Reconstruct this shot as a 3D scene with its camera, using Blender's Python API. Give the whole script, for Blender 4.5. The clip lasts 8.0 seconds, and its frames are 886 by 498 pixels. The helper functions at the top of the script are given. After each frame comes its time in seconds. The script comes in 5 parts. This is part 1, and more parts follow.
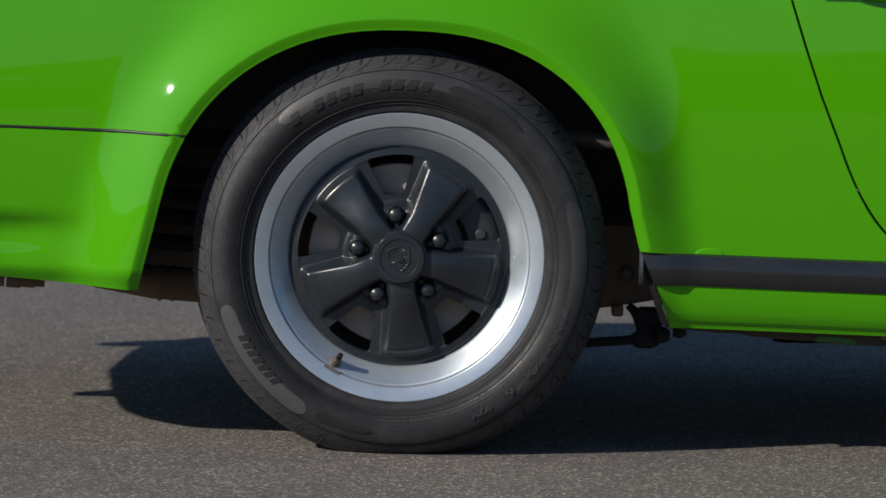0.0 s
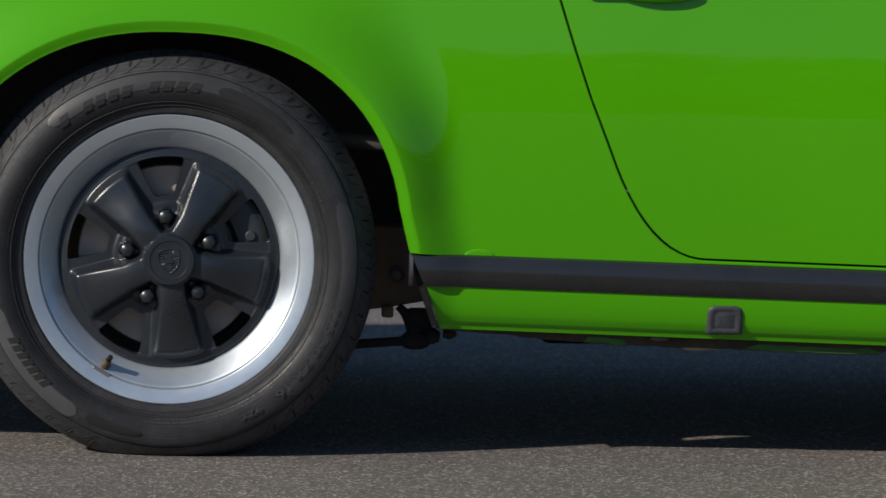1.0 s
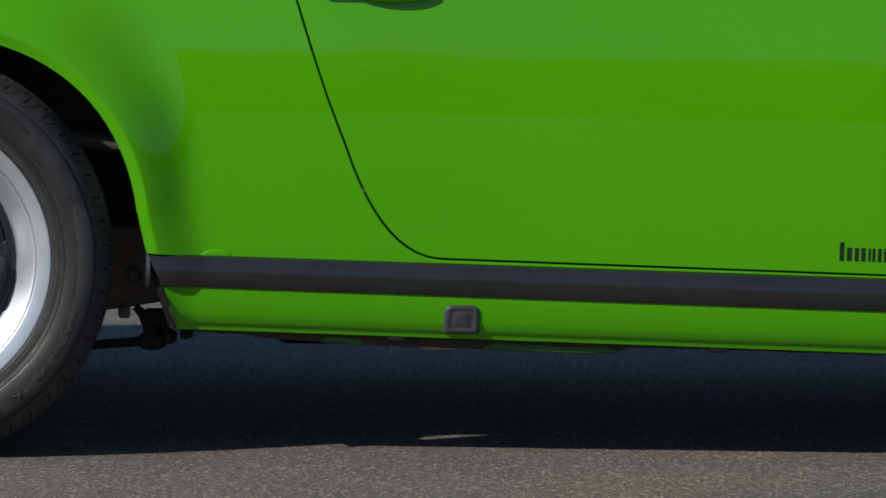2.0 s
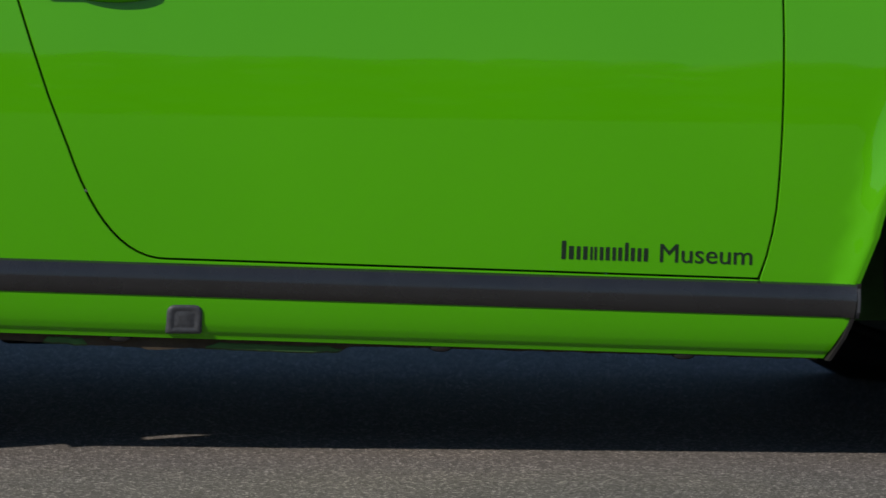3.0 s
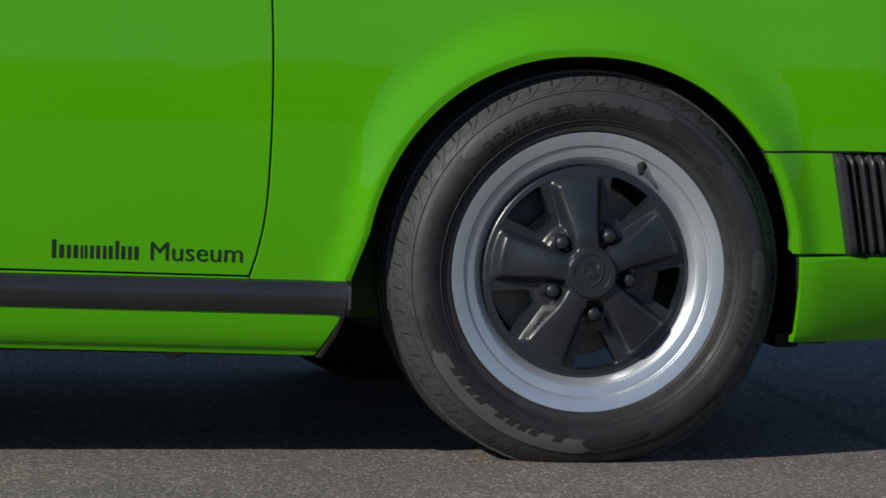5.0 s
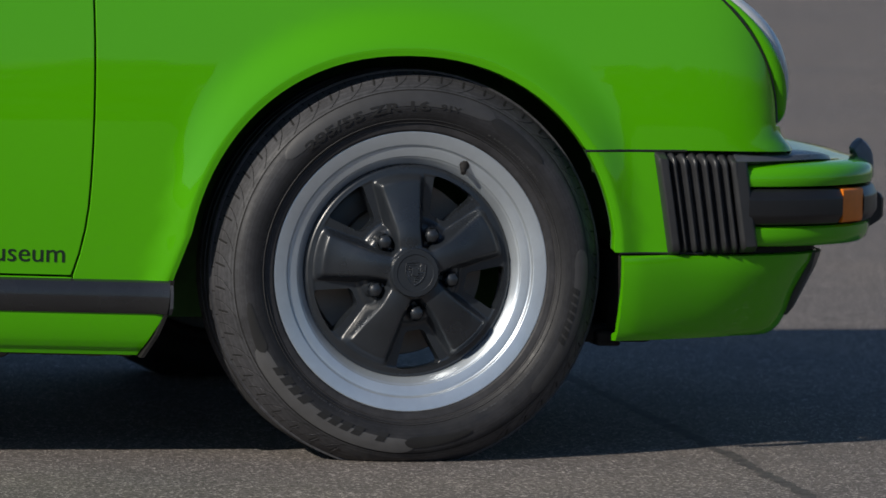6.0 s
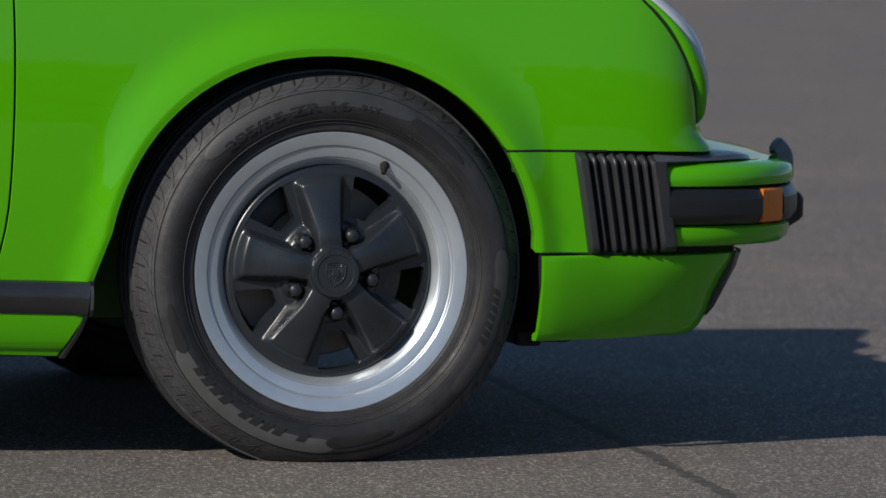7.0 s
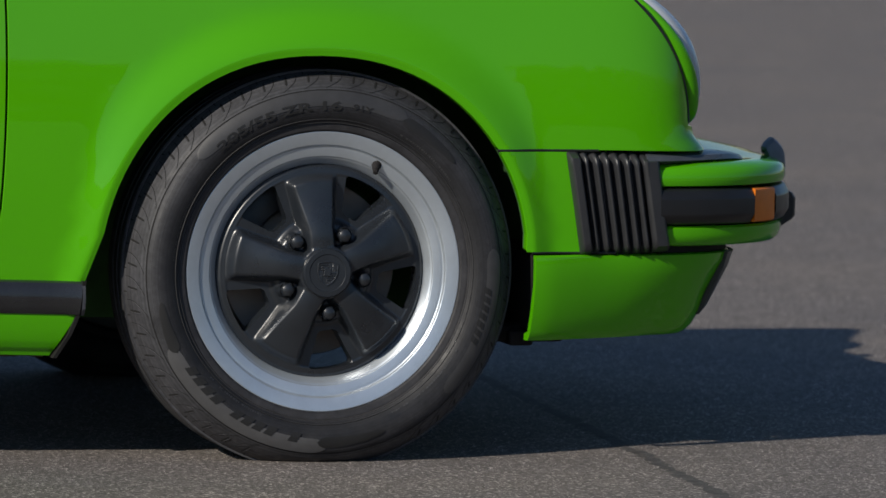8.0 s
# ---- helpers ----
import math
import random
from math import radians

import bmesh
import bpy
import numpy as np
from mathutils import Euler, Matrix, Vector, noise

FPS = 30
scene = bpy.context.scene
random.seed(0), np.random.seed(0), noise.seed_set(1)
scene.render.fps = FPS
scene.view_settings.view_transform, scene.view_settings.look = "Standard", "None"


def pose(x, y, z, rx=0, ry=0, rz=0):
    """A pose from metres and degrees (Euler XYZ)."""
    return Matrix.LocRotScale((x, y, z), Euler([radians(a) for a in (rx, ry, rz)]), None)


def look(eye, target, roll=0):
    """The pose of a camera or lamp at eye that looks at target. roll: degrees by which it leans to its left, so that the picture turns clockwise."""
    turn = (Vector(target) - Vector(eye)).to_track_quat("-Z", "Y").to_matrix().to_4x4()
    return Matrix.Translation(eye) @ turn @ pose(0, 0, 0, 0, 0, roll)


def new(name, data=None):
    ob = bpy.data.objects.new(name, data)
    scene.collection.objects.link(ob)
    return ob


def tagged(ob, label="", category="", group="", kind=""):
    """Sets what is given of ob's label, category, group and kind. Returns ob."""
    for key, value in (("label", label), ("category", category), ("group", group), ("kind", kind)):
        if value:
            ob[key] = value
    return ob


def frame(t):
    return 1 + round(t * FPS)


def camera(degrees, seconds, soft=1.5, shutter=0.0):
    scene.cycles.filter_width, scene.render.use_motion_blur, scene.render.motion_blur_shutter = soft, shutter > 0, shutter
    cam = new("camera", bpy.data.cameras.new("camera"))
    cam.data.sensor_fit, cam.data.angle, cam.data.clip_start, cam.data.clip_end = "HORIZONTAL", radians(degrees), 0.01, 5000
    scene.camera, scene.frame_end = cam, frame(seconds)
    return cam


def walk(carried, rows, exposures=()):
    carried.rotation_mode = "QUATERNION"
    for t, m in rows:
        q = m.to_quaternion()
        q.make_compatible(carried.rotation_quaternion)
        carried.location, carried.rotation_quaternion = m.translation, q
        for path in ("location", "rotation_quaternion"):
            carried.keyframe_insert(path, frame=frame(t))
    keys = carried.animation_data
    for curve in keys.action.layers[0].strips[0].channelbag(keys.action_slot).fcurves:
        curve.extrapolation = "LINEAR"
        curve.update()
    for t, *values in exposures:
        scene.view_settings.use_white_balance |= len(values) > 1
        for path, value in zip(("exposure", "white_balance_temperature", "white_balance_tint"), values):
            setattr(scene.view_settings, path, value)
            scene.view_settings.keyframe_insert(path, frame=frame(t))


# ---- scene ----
from mathutils.geometry import delaunay_2d_cdt

# ---- camera: a long lens on a tripod, panning along the car ----
cam = camera(8.49, 8.0, shutter=0.16)
cam.data.dof.use_dof, cam.data.dof.focus_distance, cam.data.dof.aperture_fstop = True, 9.0, 10.0
EYE = Vector((0.0, -9.0, 1.02))
PATH = [
    (0.0, -0.418, -4.476, 1.180),
    (0.5, -1.410, -4.441, 1.186),
    (1.0, -2.632, -4.417, 1.196),
    (1.2, -3.152, -4.407, 1.200),
    (2.3, -5.922, -4.351, 1.226),
    (2.5, -6.445, -4.342, 1.228),
    (3.0, -7.835, -4.316, 1.230),
    (3.5, -9.103, -4.298, 1.236),
    (4.0, -10.387, -4.277, 1.240),
    (4.5, -11.603, -4.253, 1.254),
    (5.0, -12.736, -4.230, 1.274),
    (5.2, -13.113, -4.225, 1.279),
    (6.3, -14.793, -4.191, 1.286),
    (6.5, -14.958, -4.188, 1.284),
    (7.0, -15.209, -4.179, 1.270),
    (7.5, -15.282, -4.179, 1.258),
    (8.0, -15.287, -4.181, 1.258),
]


def heading(yaw, pitch):
    y, p = radians(yaw), radians(pitch)
    return Vector((-math.sin(y) * math.cos(p), math.cos(y) * math.cos(p), math.sin(p)))


walk(cam, [(t, look(EYE, EYE + heading(yaw, pitch), roll)) for t, yaw, pitch, roll in PATH])

# ---- daylight: low clear sun from behind the car, on the camera's side ----
SUN = Vector((-1.42, -1.0, 1.0)).normalized()
world = bpy.data.worlds.new("world")
scene.world = world
world.use_nodes = True
wn = world.node_tree
sky = wn.nodes.new("ShaderNodeTexSky")
sky.sky_type = "NISHITA"
sky.sun_disc = False
sky.sun_elevation = math.asin(SUN.z)
sky.sun_rotation = math.atan2(SUN.x, SUN.y)
sky.air_density, sky.dust_density, sky.ozone_density = 1.0, 0.3, 5.0
wn.nodes["Background"].inputs["Strength"].default_value = 0.067
wn.links.new(sky.outputs["Color"], wn.nodes["Background"].inputs["Color"])
sun = new("sun", bpy.data.lights.new("sun", "SUN"))
sun.data.energy, sun.data.angle, sun.data.color = 3.55, radians(0.6), (1.0, 0.925, 0.81)
sun.matrix_world = look(SUN * 50, (0, 0, 0))
scene.view_settings.exposure = 0.08


# ---- materials ----
class Mat:
    """A node material in the making."""

    def __init__(self, name, color, rough=0.5, metal=0.0, coat=0.0, spec=0.5):
        self.m = bpy.data.materials.new(name)
        self.m.use_nodes = True
        self.n, self.l = self.m.node_tree.nodes, self.m.node_tree.links
        self.b = self.n["Principled BSDF"]
        self.b.inputs["Base Color"].default_value = (*color, 1)
        self.b.inputs["Roughness"].default_value = rough
        self.b.inputs["Metallic"].default_value = metal
        self.b.inputs["Coat Weight"].default_value = coat
        self.b.inputs["Coat Roughness"].default_value = 0.03
        self.b.inputs["Specular IOR Level"].default_value = spec
        self.c = self.n.new("ShaderNodeTexCoord")

    def noise(self, scale, detail=3.0, rough=0.6, stretch=None):
        t = self.n.new("ShaderNodeTexNoise")
        t.inputs["Scale"].default_value, t.inputs["Detail"].default_value, t.inputs["Roughness"].default_value = scale, detail, rough
        if stretch:
            s = self.n.new("ShaderNodeMapping")
            s.inputs["Scale"].default_value = stretch
            self.l.new(self.c.outputs["Object"], s.inputs["Vector"])
            self.l.new(s.outputs["Vector"], t.inputs["Vector"])
        else:
            self.l.new(self.c.outputs["Object"], t.inputs["Vector"])
        return t.outputs["Fac"]

    def cells(self, scale, feature="F1", out="Distance"):
        t = self.n.new("ShaderNodeTexVoronoi")
        t.feature = feature
        t.inputs["Scale"].default_value = scale
        self.l.new(self.c.outputs["Object"], t.inputs["Vector"])
        return t.outputs[out]

    def ramp(self, fac, *stops):
        r = self.n.new("ShaderNodeValToRGB")
        while len(r.color_ramp.elements) < len(stops):
            r.color_ramp.elements.new(0.5)
        for e, (at, c) in zip(r.color_ramp.elements, stops):
            e.position, e.color = at, (*c, 1) if len(c) == 3 else c
        self.l.new(fac, r.inputs["Fac"])
        return r.outputs["Color"]

    def grey(self, fac, *stops):
        return self.ramp(fac, *[(at, (v, v, v)) for at, v in stops])

    def mix(self, fac, a, b, kind="MIX"):
        x = self.n.new("ShaderNodeMix")
        x.data_type, x.blend_type = "RGBA", kind
        for socket, value in ((x.inputs[0], fac), (x.inputs[6], a), (x.inputs[7], b)):
            if isinstance(value, (int, float)):
                socket.default_value = value
            elif isinstance(value, tuple):
                socket.default_value = (*value, 1)
            else:
                self.l.new(value, socket)
        return x.outputs[2]

    def set(self, name, value):
        self.l.new(value, self.b.inputs[name])
        return self

    def bump(self, height, strength, distance):
        u = self.n.new("ShaderNodeBump")
        u.inputs["Strength"].default_value, u.inputs["Distance"].default_value = strength, distance
        self.l.new(height, u.inputs["Height"])
        last = self.b.inputs["Normal"]
        if last.is_linked:
            self.l.new(last.links[0].from_socket, u.inputs["Normal"])
        self.l.new(u.outputs["Normal"], last)
        return self


def paint_material():
    k = Mat("lime_green_paint", (0.085, 0.40, 0.004), 0.5, 0.0, 0.8, 0.05)
    tone = k.ramp(k.noise(1.7, 2), (0.3, (0.072, 0.375, 0.0008)), (0.7, (0.079, 0.400, 0.001)))
    k.set("Base Color", tone)
    k.set("Coat Roughness", k.grey(k.noise(9.0, 4), (0.35, 0.012), (0.7, 0.035)))
    k.bump(k.noise(260.0, 2), 0.02, 0.0005)
    return k.m


def dull_material(name, color, rough, grain=0.15, size=60.0, metal=0.0, bump=0.15, dist=0.001, stretch=None, coat=0.0, spec=0.5):
    k = Mat(name, color, rough, metal, coat, spec)
    lo, hi = (tuple(v * (1 - grain) for v in color), tuple(v * (1 + grain) for v in color))
    k.set("Base Color", k.mix(0.5, k.ramp(k.noise(size * 0.12, 3, stretch=stretch), (0.3, lo), (0.7, hi)), k.ramp(k.noise(size, 4), (0.3, lo), (0.7, hi))))
    k.set("Roughness", k.grey(k.noise(size * 0.3, 3), (0.3, max(0.02, rough - 0.08)), (0.7, min(1, rough + 0.08))))
    if bump:
        k.bump(k.noise(size * 4, 3), bump, dist)
    return k.m


def asphalt_material():
    k = Mat("asphalt", (0.1, 0.095, 0.09), 0.85, spec=0.25)
    stone = k.cells(270.0, out="Color")
    sep = k.n.new("ShaderNodeSeparateColor")
    k.l.new(stone, sep.inputs["Color"])
    grain = k.ramp(sep.outputs["Red"], (0.0, (0.090, 0.081, 0.075)), (0.45, (0.150, 0.135, 0.124)), (0.85, (0.216, 0.194, 0.179)), (0.965, (0.54, 0.49, 0.45)))
    fine = k.grey(k.noise(330.0, 3, 0.7), (0.3, 0.66), (0.7, 1.28))
    blot = k.ramp(k.noise(1.3, 5, 0.6), (0.3, (0.87, 0.88, 0.92)), (0.7, (1.12, 1.09, 1.06)))
    patch = k.grey(k.noise(11.0, 4), (0.3, 0.92), (0.7, 1.07))
    c = k.mix(1.0, k.mix(1.0, k.mix(1.0, grain, fine, "MULTIPLY"), blot, "MULTIPLY"), patch, "MULTIPLY")
    k.set("Base Color", c)
    k.bump(k.cells(270.0), 0.55, 0.002)
    k.bump(k.noise(70.0, 4), 0.4, 0.003)
    return k.m


def tyre_material():
    """Black rubber, dustier and greyer over the shoulder and tread, with fine streaks round the wheel."""
    k = Mat("tyre_rubber", (0.026, 0.024, 0.023), 0.55, spec=0.4)
    sep = k.n.new("ShaderNodeSeparateXYZ")
    k.l.new(k.c.outputs["Object"], sep.inputs["Vector"])
    flat = k.n.new("ShaderNodeCombineXYZ")
    k.l.new(sep.outputs["X"], flat.inputs["X"])
    k.l.new(sep.outputs["Z"], flat.inputs["Y"])
    far = k.n.new("ShaderNodeVectorMath")
    far.operation = "LENGTH"
    k.l.new(flat.outputs["Vector"], far.inputs[0])
    r = far.outputs["Value"]
    base = k.ramp(r, (0.215, (0.024, 0.023, 0.0235)), (0.2325, (0.046, 0.044, 0.0445)), (0.2365, (0.0175, 0.0172, 0.018)), (0.256, (0.0235, 0.0230, 0.024)), (0.266, (0.036, 0.035, 0.036)), (0.282, (0.043, 0.042, 0.043)), (0.288, (0.056, 0.055, 0.0555)), (0.300, (0.064, 0.062, 0.063)), (0.318, (0.070, 0.068, 0.068)))
    streak = k.n.new("ShaderNodeTexNoise")
    streak.noise_dimensions = "1D"
    streak.inputs["Scale"].default_value, streak.inputs["Detail"].default_value = 420.0, 3.0
    k.l.new(r, streak.inputs["W"])
    c = k.mix(1.0, base, k.grey(streak.outputs["Fac"], (0.3, 0.72), (0.7, 1.22)), "MULTIPLY")
    c = k.mix(1.0, c, k.grey(k.noise(16.0, 5, 0.7), (0.3, 0.70), (0.7, 1.25)), "MULTIPLY")
    c = k.mix(1.0, c, k.grey(k.noise(140.0, 4, 0.7), (0.3, 0.78), (0.7, 1.25)), "MULTIPLY")
    c = k.mix(1.0, c, (0.84, 0.87, 0.95), "MULTIPLY")
    k.set("Base Color", c)
    k.set("Roughness", k.grey(k.noise(30.0, 5, 0.7), (0.3, 0.44), (0.7, 0.70)))
    k.bump(k.noise(300.0, 3), 0.25, 0.0006)
    k.bump(streak.outputs["Fac"], 0.25, 0.0006)
    return k.m


def turned_material():
    """Anodised alloy with the fine rings of the lathe: sharper round the wheel than across it."""
    k = Mat("anodised_alloy", (0.60, 0.66, 0.72), 0.44, 0.72)
    k.set("Base Color", k.mix(0.5, k.ramp(k.noise(5.0, 4), (0.3, (0.53, 0.585, 0.64)), (0.7, (0.65, 0.72, 0.785))), k.ramp(k.noise(60.0, 4), (0.3, (0.55, 0.605, 0.66)), (0.7, (0.63, 0.695, 0.76)))))
    k.set("Roughness", k.grey(k.noise(12.0, 4), (0.3, 0.31), (0.7, 0.40)))
    turn = k.n.new("ShaderNodeTangent")
    turn.direction_type, turn.axis = "RADIAL", "Y"
    k.l.new(turn.outputs["Tangent"], k.b.inputs["Tangent"])
    k.b.inputs["Anisotropic"].default_value = 0.3
    return k.m


PAINT = paint_material()
ASPHALT = asphalt_material()
TAR = dull_material("tar_joint", (0.082, 0.075, 0.070), 0.85, 0.8, 240.0, bump=0.6, dist=0.003)
RUBBER = dull_material("black_trim_rubber", (0.030, 0.031, 0.034), 0.40, 0.2, 40.0, bump=0.05)
# Blue-grey base: the sky's sheen on the filler is put into its colour.
FILLER = dull_material("smooth_filler_rubber", (0.075, 0.084, 0.098), 0.27, 0.2, 40.0, bump=0.05)
TRIM = dull_material("satin_black_rocker_trim", (0.020, 0.0205, 0.023), 0.27, 0.2, 30.0, stretch=(0.3, 8, 8), bump=0.03, coat=0.55)
TRIM.node_tree.nodes["Principled BSDF"].inputs["Coat Roughness"].default_value = 0.11
COVER = dull_material("dull_blue_grey_rubber", (0.047, 0.051, 0.060), 0.5, 0.6, 130.0, bump=0.3)
STRIP_RUBBER = dull_material("deep_black_rubber", (0.012, 0.0125, 0.014), 0.36, 0.2, 40.0, bump=0.05)
# Grey rubber with daylight put into the colour: the wing shades this horn.
LIT_RUBBER = dull_material("light_lifted_rubber", (0.15, 0.16, 0.18), 0.42, 0.25, 60.0, bump=0.1)
TYRE = tyre_material()
TYRE_BAND = dull_material("smooth_sidewall_band", (0.043, 0.043, 0.045), 0.50, 0.25, 45.0, bump=0.05, dist=0.0005)
# Underseal lightened: veiling glare over the dark well put into the colour.
LIFTED = dull_material("glare_lifted_underseal", (0.11, 0.10, 0.092), 0.85, 0.35, 30.0, bump=0.4, dist=0.002)
WELL = dull_material("dark_green_underside", (0.040, 0.125, 0.030), 0.8, 0.3, 30.0, bump=0.4, dist=0.002)
DUST_BAND = dull_material("dusty_sidewall_band", (0.078, 0.078, 0.081), 0.5, 0.2, 45.0, bump=0.05, dist=0.0005)
TYRE_DARK = dull_material("dark_sidewall_rubber", (0.013, 0.013, 0.0135), 0.6, 0.1, 60.0, bump=0.1)
SIPE = dull_material("tread_groove", (0.008, 0.008, 0.008), 0.9, 0.1, 60.0, bump=0)
ALLOY = turned_material()
SPOKE = dull_material("satin_black_wheel_paint", (0.017, 0.0205, 0.026), 0.31, 0.2, 50.0, bump=0.05, dist=0.0005, spec=0.75)
DISC = dull_material("brake_disc_steel", (0.44, 0.37, 0.32), 0.55, 0.2, 30.0, metal=0.1, bump=0.1)
IRON = dull_material("grimy_cast_iron", (0.105, 0.093, 0.083), 0.65, 0.4, 30.0, metal=0.3, bump=0.3, dist=0.002)
CALIPER = dull_material("blue_black_caliper", (0.045, 0.052, 0.058), 0.45, 0.4, 30.0, metal=0.2, bump=0.3, dist=0.002)
RUST = dull_material("brown_underseal", (0.13, 0.085, 0.052), 0.75, 0.4, 25.0, bump=0.4, dist=0.002)
CRUST = dull_material("rusty_underseal", (0.050, 0.036, 0.022), 0.85, 0.6, 40.0, bump=0.5, dist=0.002)
UNDER = dull_material("black_underseal", (0.020, 0.019, 0.019), 0.8, 0.3, 30.0, bump=0.4, dist=0.002)
UNDER.node_tree.nodes["Principled BSDF"].inputs["Specular IOR Level"].default_value = 0.15
BRASS = dull_material("dirty_valve_rubber", (0.10, 0.075, 0.055), 0.6, 0.3, 80.0, bump=0.1)
CHROME = Mat("bright_metal", (0.7, 0.7, 0.7), 0.18, 1.0).m
DECAL = Mat("dark_green_decal", (0.006, 0.02, 0.008), 0.5).m
GASKET = Mat("seam_gasket", (0.012, 0.014, 0.013), 0.5).m
AMBER = dull_material("amber_lens", (0.74, 0.185, 0.006), 0.45, 0.1, 60.0, bump=0.05)
# Foliage lightened so its reflection meets the ground's: haze put into the colour.
LEAF = dull_material("haze_lightened_foliage", (0.37, 0.38, 0.27), 0.9, 0.3, 0.6, bump=0)


def glass_material(name, tint, rough=0.03, clear=1.0):
    k = Mat(name, tint, rough)
    k.b.inputs["Transmission Weight"].default_value = clear
    k.b.inputs["IOR"].default_value = 1.45
    return k.m


GLASS = glass_material("clear_lamp_glass", (0.80, 0.86, 0.92), 0.28, 0.45)
TINTED = glass_material("tinted_window_glass", (0.03, 0.035, 0.034), 0.03, 0.3)


# ---- building helpers ----
def mesh_object(name, verts, faces, material, parent=None, label="", normals=None, smooth=True):
    me = bpy.data.meshes.new(name)
    me.from_pydata([tuple(v) for v in verts], [], faces)
    me.polygons.foreach_set("use_smooth", [smooth] * len(me.polygons))
    if normals is not None:
        me.normals_split_custom_set_from_vertices([tuple(n) for n in normals])
    me.materials.append(material)
    me.update()
    ob = new(name, me)
    ob.parent = parent
    return tagged(ob, label)


def part(name, bm, material, parent, label="", smooth=False, angle=35):
    """Links a bmesh as one mesh object under a thing or a part."""
    bmesh.ops.recalc_face_normals(bm, faces=bm.faces)
    me = bpy.data.meshes.new(name)
    for f in bm.faces:
        f.smooth = smooth
    if smooth:
        for e in bm.edges:
            e.smooth = len(e.link_faces) == 2 and e.calc_face_angle(0) < radians(angle)
    bm.to_mesh(me)
    bm.free()
    me.materials.append(material)
    ob = new(name, me)
    ob.parent = parent
    return tagged(ob, label)


def add_grid(bm, rings, close_u=False, close_v=False):
    """Quads over a grid of points: rings of equal length."""
    vs = [[bm.verts.new(p) for p in ring] for ring in rings]
    nu, nv = len(vs), len(vs[0])
    for i in range(nu if close_u else nu - 1):
        for j in range(nv if close_v else nv - 1):
            a, b = vs[i][j], vs[(i + 1) % nu][j]
            c, d = vs[(i + 1) % nu][(j + 1) % nv], vs[i][(j + 1) % nv]
            quad = [v for n, v in enumerate((a, b, c, d)) if v not in (a, b, c, d)[:n]]
            if len(quad) > 2:
                bm.faces.new(quad)
    return vs


def add_lathe(bm, profile, n=96, about=(0, 0, 0), start=0.0, turn=2 * math.pi):
    """Turns a profile of (radius, y) round the y axis."""
    full = abs(turn - 2 * math.pi) < 1e-6
    rings = []
    for i in range(n if full else n + 1):
        a = start + turn * i / n
        rings.append([(about[0] + r * math.cos(a), about[1] + y, about[2] + r * math.sin(a)) for r, y in profile])
    return add_grid(bm, rings, close_u=full)


def add_tube(bm, points, radius, n=12, caps=True):
    points = [Vector(p) for p in points]
    rings = []
    for i, p in enumerate(points):
        way = (points[min(i + 1, len(points) - 1)] - points[max(i - 1, 0)]).normalized()
        side = way.cross(Vector((0, 0, 1)) if abs(way.z) < 0.9 else Vector((0, 1, 0))).normalized()
        up = side.cross(way)
        r = radius[i] if isinstance(radius, (list, tuple)) else radius
        rings.append([p + r * (math.cos(2 * math.pi * k / n) * side + math.sin(2 * math.pi * k / n) * up) for k in range(n)])
    vs = add_grid(bm, rings, close_v=True)
    if caps:
        bm.faces.new(vs[0])
        bm.faces.new(vs[-1][::-1])
    return vs


def add_box(bm, lo, hi, bevel=0.0):
    made = bmesh.ops.create_cube(bm, size=1.0)["verts"]
    for v in made:
        v.co = Vector([lo[k] + (v.co[k] + 0.5) * (hi[k] - lo[k]) for k in range(3)])
    if bevel:
        edges = list({e for v in made for e in v.link_edges})
        bmesh.ops.bevel(bm, geom=edges, offset=bevel, segments=3, affect="EDGES", profile=0.5)


def smoothstep(a, b, x):
    t = min(1.0, max(0.0, (x - a) / (b - a)))
    return t * t * (3 - 2 * t)


def line(a, b, x):
    return a[1] + (b[1] - a[1]) * (x - a[0]) / (b[0] - a[0])


def rounded(points, radii, n=8):
    """A closed outline with its corners rounded."""
    out = []
    for i, p in enumerate(points):
        p, r = Vector(p), radii[i]
        a, b = Vector(points[i - 1]), Vector(points[(i + 1) % len(points)])
        if r <= 0:
            out.append(tuple(p))
            continue
        u, v = (a - p).normalized(), (b - p).normalized()
        half = math.acos(max(-1, min(1, u.dot(v)))) / 2
        reach = min(r / math.tan(half), (a - p).length * 0.49, (b - p).length * 0.49)
        s, e = p + u * reach, p + v * reach
        for k in range(n + 1):
            t = k / n
            out.append(tuple((1 - t) ** 2 * s + 2 * t * (1 - t) * p + t * t * e))
    return out


# ---- ground ----
def ground():
    bm = bmesh.new()
    edges = [-900, -200, -40, -8, -2, 0, 1, 2, 3, 4, 6, 12, 40, 200, 900]
    add_grid(bm, [[(x, y, 0) for y in edges] for x in edges])
    return tagged(part("ground", bm, ASPHALT, None), "grey weathered asphalt with coarse pale aggregate", "asphalt", kind="structure")


ground()


